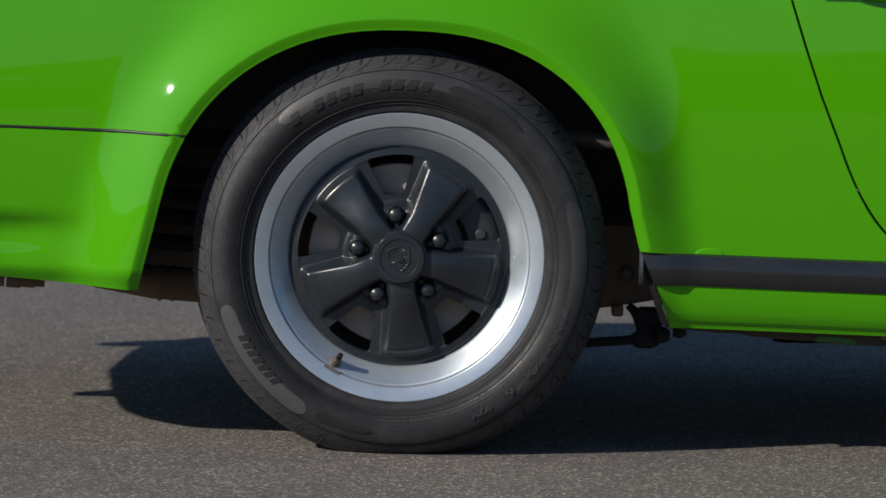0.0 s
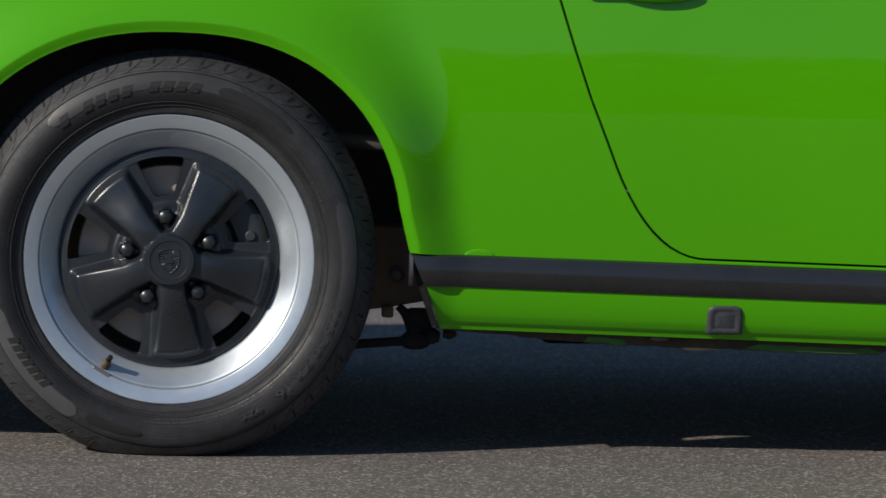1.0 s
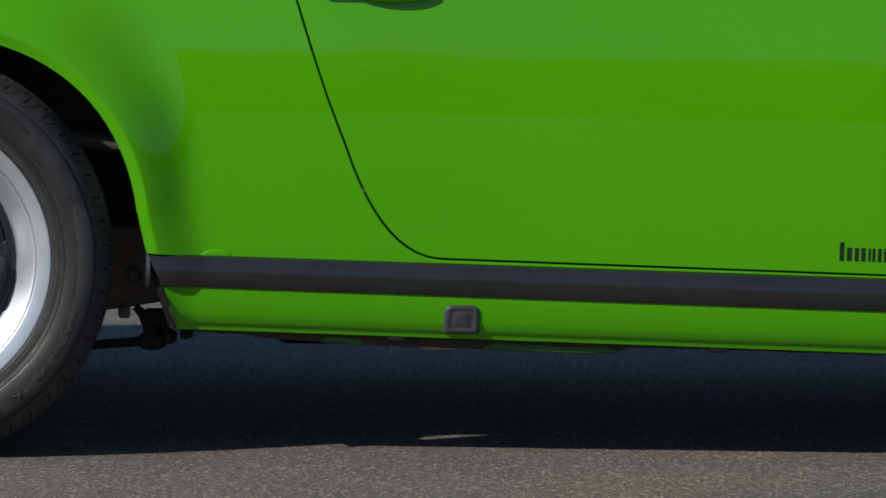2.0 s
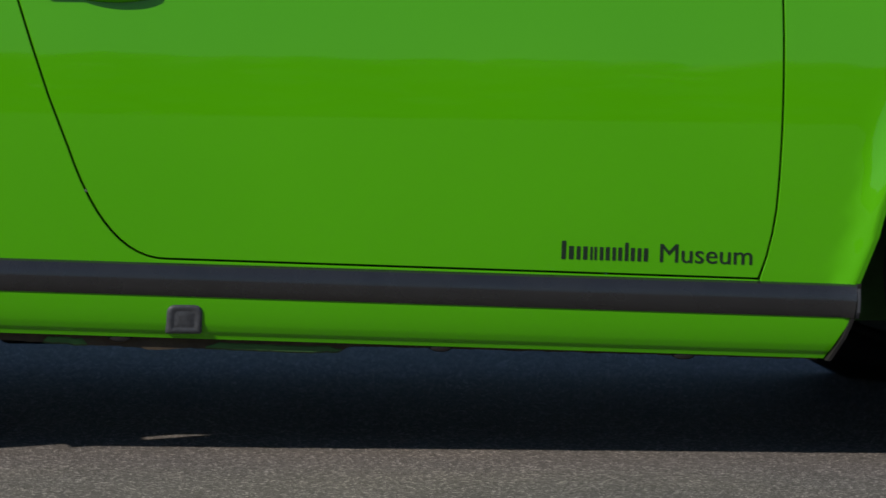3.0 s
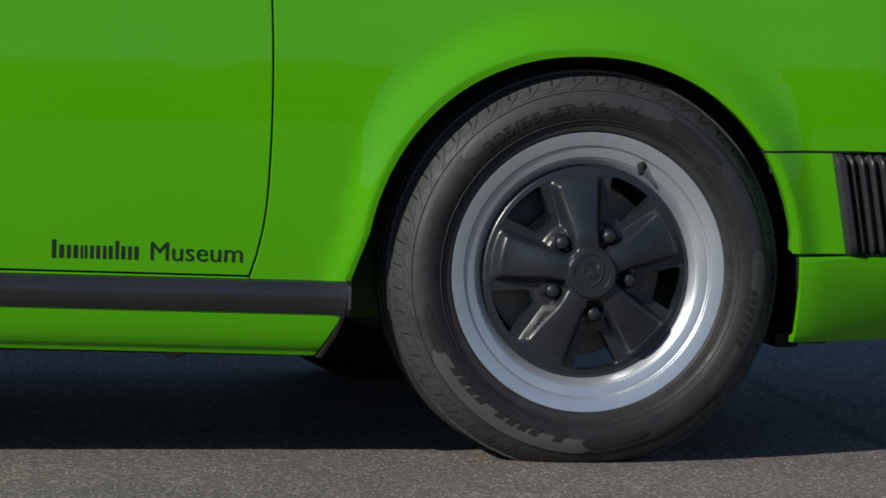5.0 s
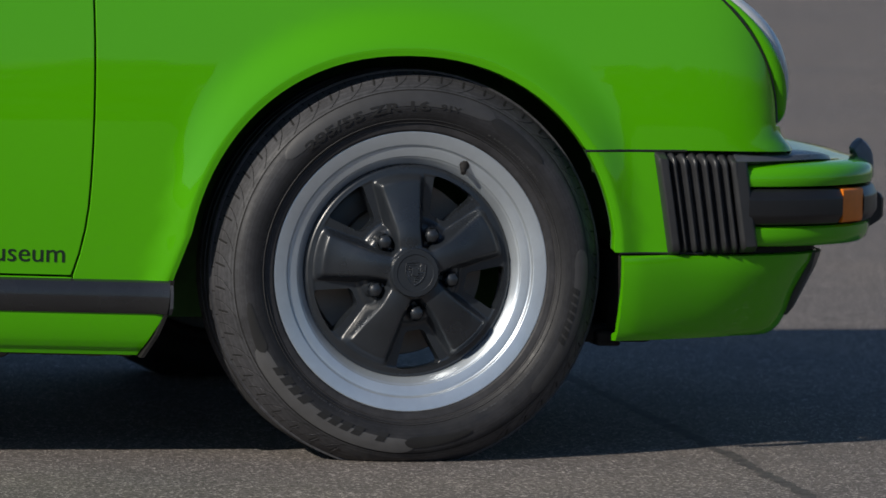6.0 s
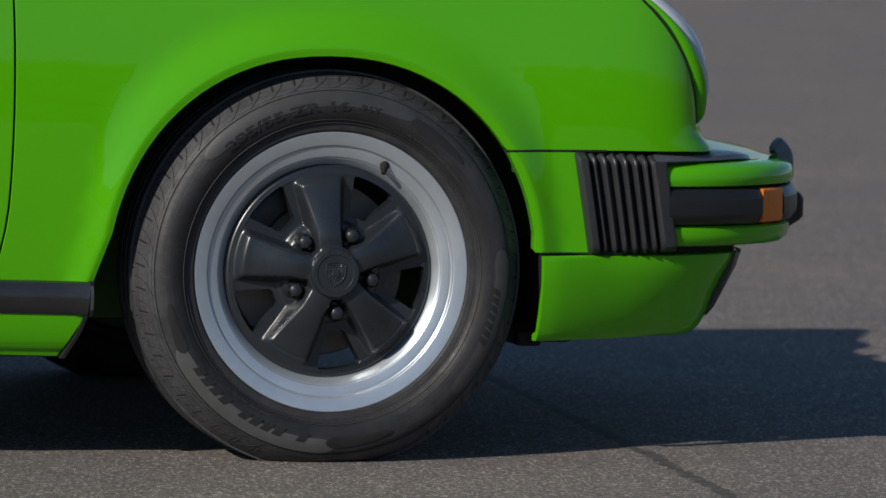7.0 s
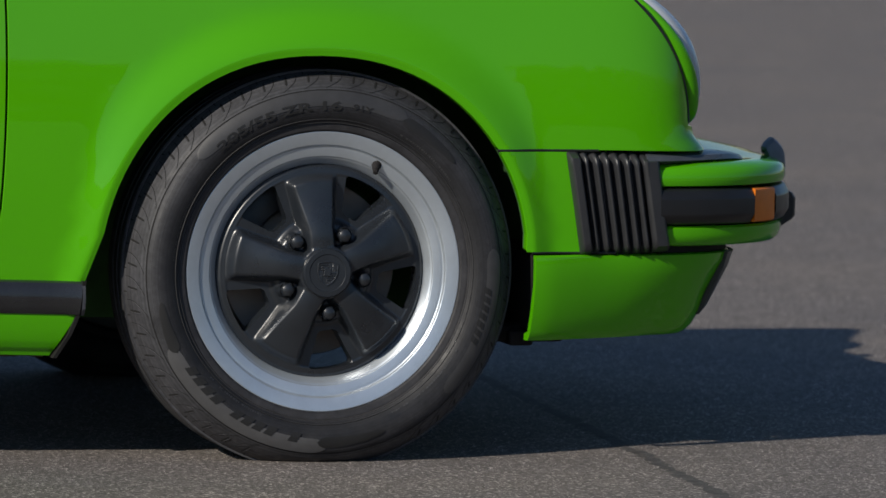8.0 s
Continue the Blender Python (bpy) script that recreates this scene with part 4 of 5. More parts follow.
def front_valance():
    bm = bmesh.new()
    path = [Vector((2.613 + 0.04 * k / 3, 0.037)) for k in range(3)]
    for k in range(31):
        a = radians(90 * k / 30)
        path.append(Vector((2.655 + 0.347 * math.sin(a) ** 0.66, 0.307 - 0.27 * math.cos(a) ** 0.66)))
    path = [Vector((p.x, p.y - 0.036 * math.exp(-(((p.x - 2.61) / 0.10) ** 2)))) if p.y < 0.2 else p for p in path]
    turned = [0, 0, 0] + [math.sin(radians(90 * k / 30)) for k in range(31)]
    n = len(path)
    path = whole(path)
    turned += [1.0] * (len(path) - 2 * n) + turned[::-1]

    def back(i, z):
        return -(0.022 * smoothstep(0.0, 0.5, turned[i]) + 0.050 * turned[i] ** 1.2) * max(0, (0.322 - z) / 0.13) + 0.024 * smoothstep(0.28, 0.195, z) * smoothstep(0.35, 0.9, turned[i])

    sweep(bm, path, [(-0.014, 0.327), (-0.006, 0.327), (0.0, 0.3245), (0.0015, 0.312), (0.0, 0.29), (-0.0045, 0.26), (-0.012, 0.23), (-0.0215, 0.205), (-0.0275, 0.1955), (-0.033, 0.1905), (-0.050, 0.1900), (-0.050, 0.200), (-0.034, 0.205), (-0.022, 0.24), (-0.012, 0.28), (-0.012, 0.318)], back)
    v = part("front_valance", bm, PAINT, car, "lime green front valance with a dark spoiler lip", smooth=True)
    # black sheet put where there is only a shaded gap above the valance
    bm = bmesh.new()
    sweep(bm, path[10 : len(path) - 10], [(-0.006, 0.3285), (-0.006, 0.3460), (-0.15, 0.3460), (-0.15, 0.3285)])
    part("gap_shade_plate", bm, UNDER, v, "black plate put in for the shaded gap between valance and bumper", smooth=True)
    bm = bmesh.new()
    lip = path[22 : len(path) - 22]
    some = turned[22 : len(path) - 22]

    def back2(i, z):
        return -(0.022 * smoothstep(0.0, 0.5, some[i]) + 0.050 * some[i] ** 1.2) * max(0, (0.322 - z) / 0.13)

    sweep(bm, lip, [(0.0, 0.326), (0.006, 0.325), (0.0095, 0.30), (0.0105, 0.235), (0.007, 0.222), (0.0, 0.222)], back2)
    part("spoiler_lip", bm, RUBBER, v, "black rubber spoiler lip", smooth=True)


front_valance()


def rear_bumper():
    bm = bmesh.new()
    path = []
    for k in range(25):
        a = radians(90 * k / 24)
        path.append(Vector((-0.64 - 0.44 * math.sin(a), 0.50 - 0.46 * math.cos(a))))
    path += [Vector((-1.08 - 0.02 * k / 4, 0.50 + 0.075 * k)) for k in range(1, 5)]
    path = path + [Vector((p.x, 2 * MID - p.y)) for p in reversed(path[:-1])]
    path.reverse()
    sweep(bm, path, [(-0.10, 0.480), (-0.02, 0.479), (0.010, 0.468), (0.012, 0.445), (-0.02, 0.410), (-0.10, 0.40)])
    bar = part("rear_bumper", bm, PAINT, car, "lime green rear bumper with rubber horns", smooth=True)
    for side in (0, 1):
        bm = bmesh.new()
        a, b = flip(Vector((-1.170, 0.33, 0.440)), side), flip(Vector((-1.06, 0.40, 0.53)), side)
        add_box(bm, (a.x, min(a.y, b.y), a.z), (b.x, max(a.y, b.y), b.z), 0.014)
        part("overrider", bm, RUBBER, bar, "black rubber overrider", smooth=True)


rear_bumper()


# ---- headlamps ----
def headlamp(side):
    """The lamp sits in the wing's front opening: a gasket, a painted sleeve and a domed glass."""
    axis = Vector((math.cos(radians(4)), 0.0, math.sin(radians(4))))
    dome = Vector((math.cos(radians(48)), 0.0, math.sin(radians(48))))
    centre = Vector((2.862, 0.205, 0.643))

    def loop(along, inward, n=72):
        pts = []
        for k in range(n):
            a = 2 * math.pi * k / n
            z = 0.6405 + 0.1170 * math.sin(a)
            p = skin(u_at(lamp_edge(z), z), z)
            y = centre.y - (centre.y - p.y) * math.copysign(abs(math.cos(a)) ** 0.45, math.cos(a))
            q = Vector((p.x, y, z))
            q = q + (Vector((q.x, centre.y, 0.643)) - q).normalized() * inward + axis * along
            pts.append(flip(q, side))
        return pts

    bm = bmesh.new()
    add_grid(bm, [loop(-0.03, 0.004), loop(0.002, 0.003), loop(0.005, 0.0005), loop(0.013, -0.0012), loop(0.020, 0.001), loop(0.0250, 0.005), loop(0.0265, 0.010), loop(0.025, 0.015), loop(0.018, 0.018)], close_v=True)
    ring = part("headlamp_ring", bm, PAINT, car, "lime green headlamp surround", smooth=True, angle=60)
    bm = bmesh.new()
    rim_loop = loop(0.0240, 0.0135)
    heart = sum(rim_loop, Vector()) / len(rim_loop)
    rings = [[heart + (p - heart) * f + dome * 0.046 * math.sqrt(1 - f * f) for p in rim_loop] for f in (1.0, 0.985, 0.95, 0.88, 0.78, 0.62, 0.42, 0.2, 0.04)]
    vs = add_grid(bm, rings, close_v=True)
    bm.faces.new(vs[-1])
    part("headlamp_lens", bm, GLASS, ring, "clear domed headlamp glass", smooth=True, angle=60)
    bm = bmesh.new()
    rings = [[heart + (p - heart) * f - axis * 0.055 * math.sqrt(1 - f * f) for p in rim_loop] for f in (0.985, 0.95, 0.85, 0.7, 0.5, 0.25, 0.04)]
    vs = add_grid(bm, rings, close_v=True)
    bm.faces.new(vs[-1])
    part("reflector", bm, CHROME, ring, smooth=True)


for side in (0, 1):
    headlamp(side)


# ---- door handle and lettering ----
def door_handle():
    bm = bmesh.new()
    rings = []
    for k in range(19):
        s = k / 18
        x = 0.668 + 0.128 * s
        w = 0.0035 + 0.013 * math.sin(math.pi * min(1, max(0.03, s))) ** 0.4
        y = skin(x, 0.715).y - 0.012 * math.sin(math.pi * s) ** 0.5
        rings.append([Vector((x, y - 0.010 * math.cos(a), 0.7185 + w * math.sin(a))) for a in [2 * math.pi * j / 16 for j in range(16)]])
    vs = add_grid(bm, rings, close_v=True)
    bm.faces.new(vs[0])
    bm.faces.new(vs[-1])
    part("door_handle", bm, PAINT, right_door, "lime green door handle with a black trigger", smooth=True)
    bm = bmesh.new()
    add_box(bm, (0.622, skin(0.64, 0.715).y - 0.014, 0.7090), (0.678, skin(0.64, 0.715).y + 0.01, 0.728), 0.006)
    part("trigger", bm, RUBBER, right_door, "black handle trigger", smooth=True)


door_handle()


def letters(text, height, width, bold=0.0):
    """The outline of a word as triangles in the plane, its baseline start at 0, 0."""
    data = bpy.data.curves.new("word", "FONT")
    data.body = text
    data.resolution_u = 3
    data.offset = bold
    ob = bpy.data.objects.new("word", data)
    scene.collection.objects.link(ob)
    me = bpy.data.meshes.new_from_object(ob.evaluated_get(bpy.context.evaluated_depsgraph_get()))
    co = [v.co.copy() for v in me.vertices]
    faces = [tuple(p.vertices) for p in me.polygons]
    bpy.data.objects.remove(ob)
    bpy.data.curves.remove(data)
    bpy.data.meshes.remove(me)
    x0, x1 = min(v.x for v in co), max(v.x for v in co)
    top = max(v.y for v in co)
    return [((v.x - x0) / (x1 - x0) * width, v.y / top * height) for v in co], faces


def decal_line(x):
    return line((1.426, 0.3185), (1.725, 0.3125), x)


def door_lettering():
    pts, faces = letters("Museum", 0.0285, 0.1440)
    verts, many = [], []
    for dx, lift in ((-0.0003, 0.0006), (0.0003, 0.0008)):
        many += [tuple(k + len(verts) for k in f) for f in faces]
        verts += [skin(1.5803 + x + dx, decal_line(1.58 + x) + h) - Vector((0, lift, 0)) for x, h in pts]
    mesh_object("lettering", verts, many, DECAL, right_door, "dark word Museum on the door", smooth=False)
    # the brand word before it stands as plain bars
    x = 1.4265
    for w, h in ((0.0190, 0.0285), (0.0170, 0.0205), (0.0105, 0.0205), (0.0155, 0.0205), (0.0150, 0.0205), (0.0155, 0.0285), (0.0165, 0.0205)):
        b = decal_line(x)
        for x0, x1, z0, z1 in ((0, w * 0.36, 0, h), (w * 0.60, w, 0, min(h, 0.0205))):
            bm = bmesh.new()
            quad = [skin(x + a, b + c) - Vector((0, 0.0007, 0)) for a, c in ((x0, z0), (x1, z0), (x1, z1), (x0, z1))]
            bm.faces.new([bm.verts.new(p) for p in quad])
            part("lettering_bar", bm, DECAL, right_door)
        x += w + 0.0043


door_lettering()


# ---- wheels: built about the origin, axle along y, outer face towards -y, flange plane at y = 0 ----
RIM = 0.2203


def tyre_profile(wide):
    """Outer half of the tyre's section, then the tread with its grooves, then the inner half."""
    outer = [(0.2160, 0.010), (0.2196, 0.002), (0.2206, -0.0022), (0.2240, -0.0040), (0.2290, -0.0040), (0.2310, -0.0052), (0.2325, -0.0048), (0.2350, -0.0085), (0.2450, -0.0145), (0.2560, -0.0180), (0.2670, -0.0182),
             (0.2780, -0.0145), (0.2850, -0.0100), (0.2857, -0.0084), (0.2870, -0.0076), (0.2930, -0.0015), (0.2990, 0.0065), (0.3040, 0.0150), (0.3085, 0.0240), (0.3120, 0.0340), (0.3140, 0.0450)]
    tread = []
    mid = wide / 2
    for g in (-0.044, -0.015, 0.015, 0.044):
        for r, y in ((0.3155, g - 0.0045), (0.3085, g - 0.0035), (0.3085, g + 0.0035), (0.3155, g + 0.0045)):
            tread.append((r, mid + y))
    inner = [(r, wide - y) for r, y in reversed(outer)]
    return outer, outer + tread + inner


def sidewall_y(r):
    outer = tyre_profile(0.19)[0]
    for (r0, y0), (r1, y1) in zip(outer, outer[1:]):
        if r0 <= r <= r1:
            return y0 + (y1 - y0) * (r - r0) / (r1 - r0)
    return outer[-1][1]


def on_tyre(r, a, lift=0.0006):
    """A point on the outer sidewall at a radius and an angle, a little proud of it."""
    y = sidewall_y(r) - lift
    z = r * math.sin(a)
    flat = max(0.0, -HUB - z)
    return Vector((r * math.cos(a), y - 0.35 * flat, max(z, -HUB + 0.0008)))


def tyre(parent, wide, spin, words):
    bm = bmesh.new()
    add_lathe(bm, tyre_profile(wide)[1], 160)
    for v in bm.verts:
        flat = max(0.0, -HUB - v.co.z)
        if flat:
            v.co.z = -HUB
            v.co.y += (-0.35 if v.co.y < wide / 2 else 0.35) * flat
    t = part("tyre", bm, TYRE, parent, "black road tyre with a moulded sidewall", smooth=True, angle=50)
    # shoulder sipes: a thin bent cut, a short thick notch between two of them, and a nick at the tread's edge
    count = 52
    shared = None
    for k in range(count):
        turn = 2 * math.pi * (k + 0.3) / count
        if abs((turn - 1.5 * math.pi + math.pi) % (2 * math.pi) - math.pi) < 0.42:
            continue
        if shared:
            twin = new("tread_sipe", shared)
            twin.parent = parent
            twin.rotation_euler = (0, -turn, 0)
            continue
        bm = bmesh.new()
        cut, wall = [[], []], [[], []]
        for j in range(11):
            q = j / 10
            r, a, w = 0.2885 + 0.0215 * q, 0.105 * (1 - q) ** 2 - 0.01, 0.0030 * (1.1 - 0.6 * q)
            cut[0].append(on_tyre(r, a - w, 0.0005))
            cut[1].append(on_tyre(r, a + w, 0.0005))
            wall[0].append(on_tyre(r, a + w, 0.0005))
            wall[1].append(on_tyre(r, a + w + 0.0035, 0.0011 * math.sin(math.pi * q) + 0.0001))
        add_grid(bm, cut)
        dark = len(bm.faces)
        add_grid(bm, wall)
        edge, step = [], []
        for r, w in ((0.2975, 0.0012), (0.2982, 0.0040), (0.2992, 0.0052), (0.3030, 0.0055), (0.3070, 0.0052), (0.3080, 0.0036), (0.3085, 0.0012)):
            a = 0.053 - (r - 0.303) * 1.4
            edge.append([on_tyre(r, a - w, 0.0007), on_tyre(r, a + w, 0.0007)])
            step.append([on_tyre(r, a + w, 0.0007), on_tyre(r, a + w + 0.0045, 0.0002 + 0.25 * w)])
        add_grid(bm, step)
        walls = len(bm.faces)
        add_grid(bm, edge)
        add_grid(bm, [[on_tyre(r, 0.070 - w, 0.0008), on_tyre(r, 0.070 + w, 0.0008)] for r, w in ((0.3095, 0.0025), (0.3120, 0.0040), (0.3140, 0.0045))])
        first = part("tread_sipe", bm, SIPE, parent)
        first.data.materials.append(TYRE)
        for n, face in enumerate(first.data.polygons):
            face.material_index = 1 if dark <= n < walls else 0
        first.rotation_euler = (0, -turn, 0)
        shared = first.data
    for start, end, rubber in words["bands"]:
        bm = bmesh.new()
        rings = []
        n = 48
        for j in range(n + 1):
            s = j / n
            a = radians(start + (end - start) * s)
            tip = min(1.0, min(s, 1 - s) / 0.10)
            half = 0.0118 * math.sqrt(max(0.0, 1 - (1 - tip) ** 2))
            rings.append([on_tyre(0.2725 + half * e, a, 0.0009) for e in (-1, -0.9, -0.4, 0, 0.4, 0.9, 1)])
        add_grid(bm, rings)
        part("sidewall_band", bm, rubber, parent, "smoother lighter band on the sidewall", smooth=True)
    for start, end in words["lenses"]:
        bm = bmesh.new()
        rings = []
        for j in range(25):
            s = j / 24
            a = radians(start + (end - start) * s)
            half = 0.0095 * math.sqrt(max(0.0, min(1.0, s / 0.12))) * (1 - s) ** 0.35
            rings.append([on_tyre(0.2670 + half * e, a, 0.0013) for e in (-1, 0, 1)])
        add_grid(bm, rings)
        part("sidewall_mark", bm, TYRE_DARK, parent, "dark tapering mark on the sidewall", smooth=True)
    # brand words as slanting bars
    for middle, r, step, pattern, h in words["bars"]:
        n = len(pattern)
        for k, ch in enumerate(pattern):
            if ch == " ":
                continue
            bm = bmesh.new()
            a = radians(middle) - (k - (n - 1) / 2) * step
            w = step * 0.36
            grid = []
            for j in range(3):
                rr = r - h / 2 + h * j / 2
                slant = 0.18 * step * (j - 1)
                grid.append([on_tyre(rr, a + w - slant, 0.0017), on_tyre(rr, a - w - slant, 0.0017)])
            add_grid(bm, grid)
            part("moulded_bar", bm, TYRE_DARK, parent)
    # rows of small print, too fine to read
    rnd = random.Random(int(spin * 1000))
    for start, end, r in words["print"]:
        bm = bmesh.new()
        a = start
        while a < end:
            w = rnd.uniform(0.35, 1.0)
            if rnd.random() < 0.82:
                add_grid(bm, [[on_tyre(rr, radians(b), 0.0010) for b in (a, a + w)] for rr in (r - 0.0013, r + 0.0013)])
            a += w + 0.35
        part("small_print", bm, TYRE_BAND, parent, "faint rows of small moulded print")
    for middle, r, text, h, width in words["text"]:
        pts, faces = letters(text, h, width, 0.03)
        verts = [on_tyre(r + y - h / 2, radians(middle) - (x - width / 2) / r, 0.0016) for x, y in pts]
        mesh_object("moulded_size", verts, faces, words["ink"], parent, "moulded tyre size on the sidewall", smooth=False)
    bm = bmesh.new()
    for r, lift in ((0.2340, 0.0006), (0.2395, 0.0005)):
        rings = [[on_tyre(r - 0.0009, a, -0.0004), on_tyre(r, a, 0.0009 + lift), on_tyre(r + 0.0009, a, -0.0004)] for a in [2 * math.pi * j / 140 for j in range(140)]]
        add_grid(bm, rings, close_u=True)
    part("moulding_ring", bm, TYRE_BAND, parent, smooth=True)
    bm = bmesh.new()
    rings = [[on_tyre(r, a, 0.0005) for r in (0.2849, 0.2863)] for a in [2 * math.pi * j / 160 for j in range(160)]]
    add_grid(bm, rings, close_u=True)
    part("shoulder_groove", bm, SIPE, parent, "thin dark groove round the tyre shoulder")
    return t


def hat(x, edge, soft):
    return 1 - smoothstep(edge - soft, edge + soft, abs(x))


def spoke_height(r, a, dish):
    """How far the wheel's face stands out (towards -y) at a radius and an angle; a = 0 in the middle of a spoke."""
    a = (a + math.pi / 5) % (2 * math.pi / 5) - math.pi / 5
    across = r * math.sin(a)
    half = 0.0230 + 0.170 * max(-0.030, r - 0.100)
    crest = 0.046 - 0.021 * smoothstep(0.05, 0.150, r)
    body = hat(across, half + 0.0080, 0.0095)
    crown = 1 - 0.06 * min(1.0, across / half) ** 2 * body
    ridge = crest * body * crown
    ring = 0.008 * (1 - smoothstep(0.155, 0.167, r))
    ends = smoothstep(0.1405, 0.1545, r)
    out = max(ring * 0.9, ridge * (1 - ends) + ring * ends)
    hub = 0.046 * (1 - smoothstep(0.040, 0.052, r))
    land = 0.021 * (1 - smoothstep(0.072, 0.0925, r))
    return max(out, hub, land, 0.007 * (1 - smoothstep(0.16, 0.17, r))) - dish


WINDOW_IN, WINDOW_OUT = 0.0945, 0.1550


def window_half(r):
    """Half the width, in radians, of the opening between two spokes at a radius."""
    if r < WINDOW_IN or r > WINDOW_OUT:
        return 0.0
    s = (r - WINDOW_IN) / (WINDOW_OUT - WINDOW_IN)
    width = 0.0140 + 0.0235 * s
    near = min(1.0, min(r - WINDOW_IN, WINDOW_OUT - r) / 0.0070)
    return (width - 0.0070 * (1 - math.sqrt(1 - (1 - near) ** 2))) / r


def wheel_centre(parent, spin, dish, mark):
    radii = [0.0, 0.012, 0.026, 0.036, 0.041, 0.045, 0.049, 0.054, 0.060, 0.066, 0.073, 0.080, 0.087, 0.0915, 0.0945, 0.0949, 0.0957, 0.0972, 0.0990, 0.102, 0.107, 0.113, 0.119, 0.125, 0.131, 0.137, 0.142, 0.1445, 0.1470, 0.1490, 0.1515, 0.1535, 0.1546, 0.1550, 0.1588, 0.1608, 0.163, 0.165, 0.1675]
    radii = sorted(set(radii) | {(p + q) / 2 for p, q in zip(radii, radii[1:])})
    verts, faces, rows = [], [], []
    sector, n1, n2 = 2 * math.pi / 5, 9, 64
    for r in radii:
        row = []
        wh = max(window_half(r), 0.0)
        for k in range(5):
            mid_window = k * sector + sector / 2
            open_half = wh if wh > 0 else 0.0070 / WINDOW_IN if r < 0.1 else 0.0305 / WINDOW_OUT
            # columns: across the spoke first, then across the window
            lo, hi = k * sector - sector / 2 + open_half, mid_window - open_half
            angles = [lo + (hi - lo) * j / n2 for j in range(n2 + 1)]
            angles += [hi + (2 * open_half) * j / n1 for j in range(1, n1)]
            for a in angles:
                row.append(len(verts))
                verts.append(Vector((r * math.cos(a + spin), -spoke_height(r, a, dish), r * math.sin(a + spin))))
        rows.append(row)
    per = n2 + n1
    total = 5 * per
    cut = [WINDOW_IN <= a and b <= WINDOW_OUT for a, b in zip(radii, radii[1:])]
    for i in range(len(radii) - 1):
        for j in range(total):
            inside_window = j % per >= n2
            if cut[i] and inside_window:
                continue
            a, b = rows[i][j], rows[i][(j + 1) % total]
            c, d = rows[i + 1][(j + 1) % total], rows[i + 1][j]
            faces.append((a, b, c, d) if i else (b, c, d))
    bm = bmesh.new()
    bv = [bm.verts.new(v) for v in verts]
    for f in faces:
        try:
            bm.faces.new([bv[k] for k in f])
        except ValueError:
            pass
    bmesh.ops.remove_doubles(bm, verts=bm.verts, dist=1e-6)
    # the openings' walls
    border = [e for e in bm.edges if e.is_boundary]
    made = bmesh.ops.extrude_edge_only(bm, edges=border)["geom"]
    for v in (g for g in made if isinstance(g, bmesh.types.BMVert)):
        v.co.y += 0.030
    loose = [v for v in bm.verts if not v.link_faces]
    bmesh.ops.delete(bm, geom=loose, context="VERTS")
    centre = part("wheel_centre", bm, SPOKE, parent, "satin black five-spoke wheel centre", smooth=True, angle=85)
    top = -0.046 + dish
    bm = bmesh.new()
    add_lathe(bm, [(0.0, top - 0.0075), (0.0285, top - 0.0078), (0.0295, top - 0.0090), (0.0365, top - 0.0088), (0.0385, top - 0.0065), (0.0390, top + 0.004)], 56)
    part("hub_cap", bm, SPOKE, parent, "black hub cap with a small shield", smooth=True, angle=40)
    # plain shield on the cap
    bm = bmesh.new()
    shield = [(-0.0165, 0.0150), (-0.008, 0.0175), (0.0, 0.0190), (0.008, 0.0175), (0.0165, 0.0150), (0.0165, 0.001), (0.0135, -0.0085), (0.0075, -0.0155), (0.0, -0.0205), (-0.0075, -0.0155), (-0.0135, -0.0085), (-0.0165, 0.001)]
    c, s = math.cos(mark), math.sin(mark)

    def placed(x, y, z):
        return Vector((x * c - z * s, y, x * s + z * c))

    def relief(x, z):
        if abs(x) < 0.0052 and abs(z - 0.0015) < 0.0062:
            return 0.0014
        if x * (z - 0.0015) > 0:
            return 0.0011 if abs(x) > 0.0075 and abs(z) > 0.004 else 0.0004
        return 0.0011 if math.sin(z * 1650) > 0 else 0.0

    edge = []
    for i, p in enumerate(shield):
        q = shield[(i + 1) % len(shield)]
        edge += [(p[0] + (q[0] - p[0]) * j / 5, p[1] + (q[1] - p[1]) * j / 5) for j in range(5)]
    rings = [[placed(x, top - 0.0076, z) for x, z in edge], [placed(x, top - 0.0091, z) for x, z in edge], [placed(x * 0.96, top - 0.0096, z * 0.96) for x, z in edge], [placed(x * 0.92, top - 0.0094, z * 0.92) for x, z in edge]]
    rings += [[placed(x * f, top - 0.0080 - relief(x * f, z * f), z * f) for x, z in edge] for f in [0.88 - 0.055 * j for j in range(16)]]
    vs = add_grid(bm, rings, close_v=True)
    bm.faces.new(vs[-1])
    part("shield", bm, SPOKE, parent, "plain raised black shield")
    for k in range(5):
        a = spin + sector / 2 + k * sector
        bm = bmesh.new()
        y0 = dish - 0.041
        hexed = [(0.0, y0), (0.0055, y0 + 0.0005), (0.0092, y0 + 0.003), (0.0124, y0 + 0.009), (0.0128, y0 + 0.020), (0.0150, y0 + 0.024), (0.0152, y0 + 0.034)]
        add_lathe(bm, hexed[2:4], 6, (0.065 * math.cos(a), 0.0, 0.065 * math.sin(a)))
        add_lathe(bm, hexed[:3], 12, (0.065 * math.cos(a), 0.0, 0.065 * math.sin(a)))
        add_lathe(bm, [(0.0122, y0 + 0.009)] + hexed[4:], 24, (0.065 * math.cos(a), 0, 0.065 * math.sin(a)))
        part("wheel_nut", bm, SPOKE, parent, "", smooth=True, angle=40)
    return centre


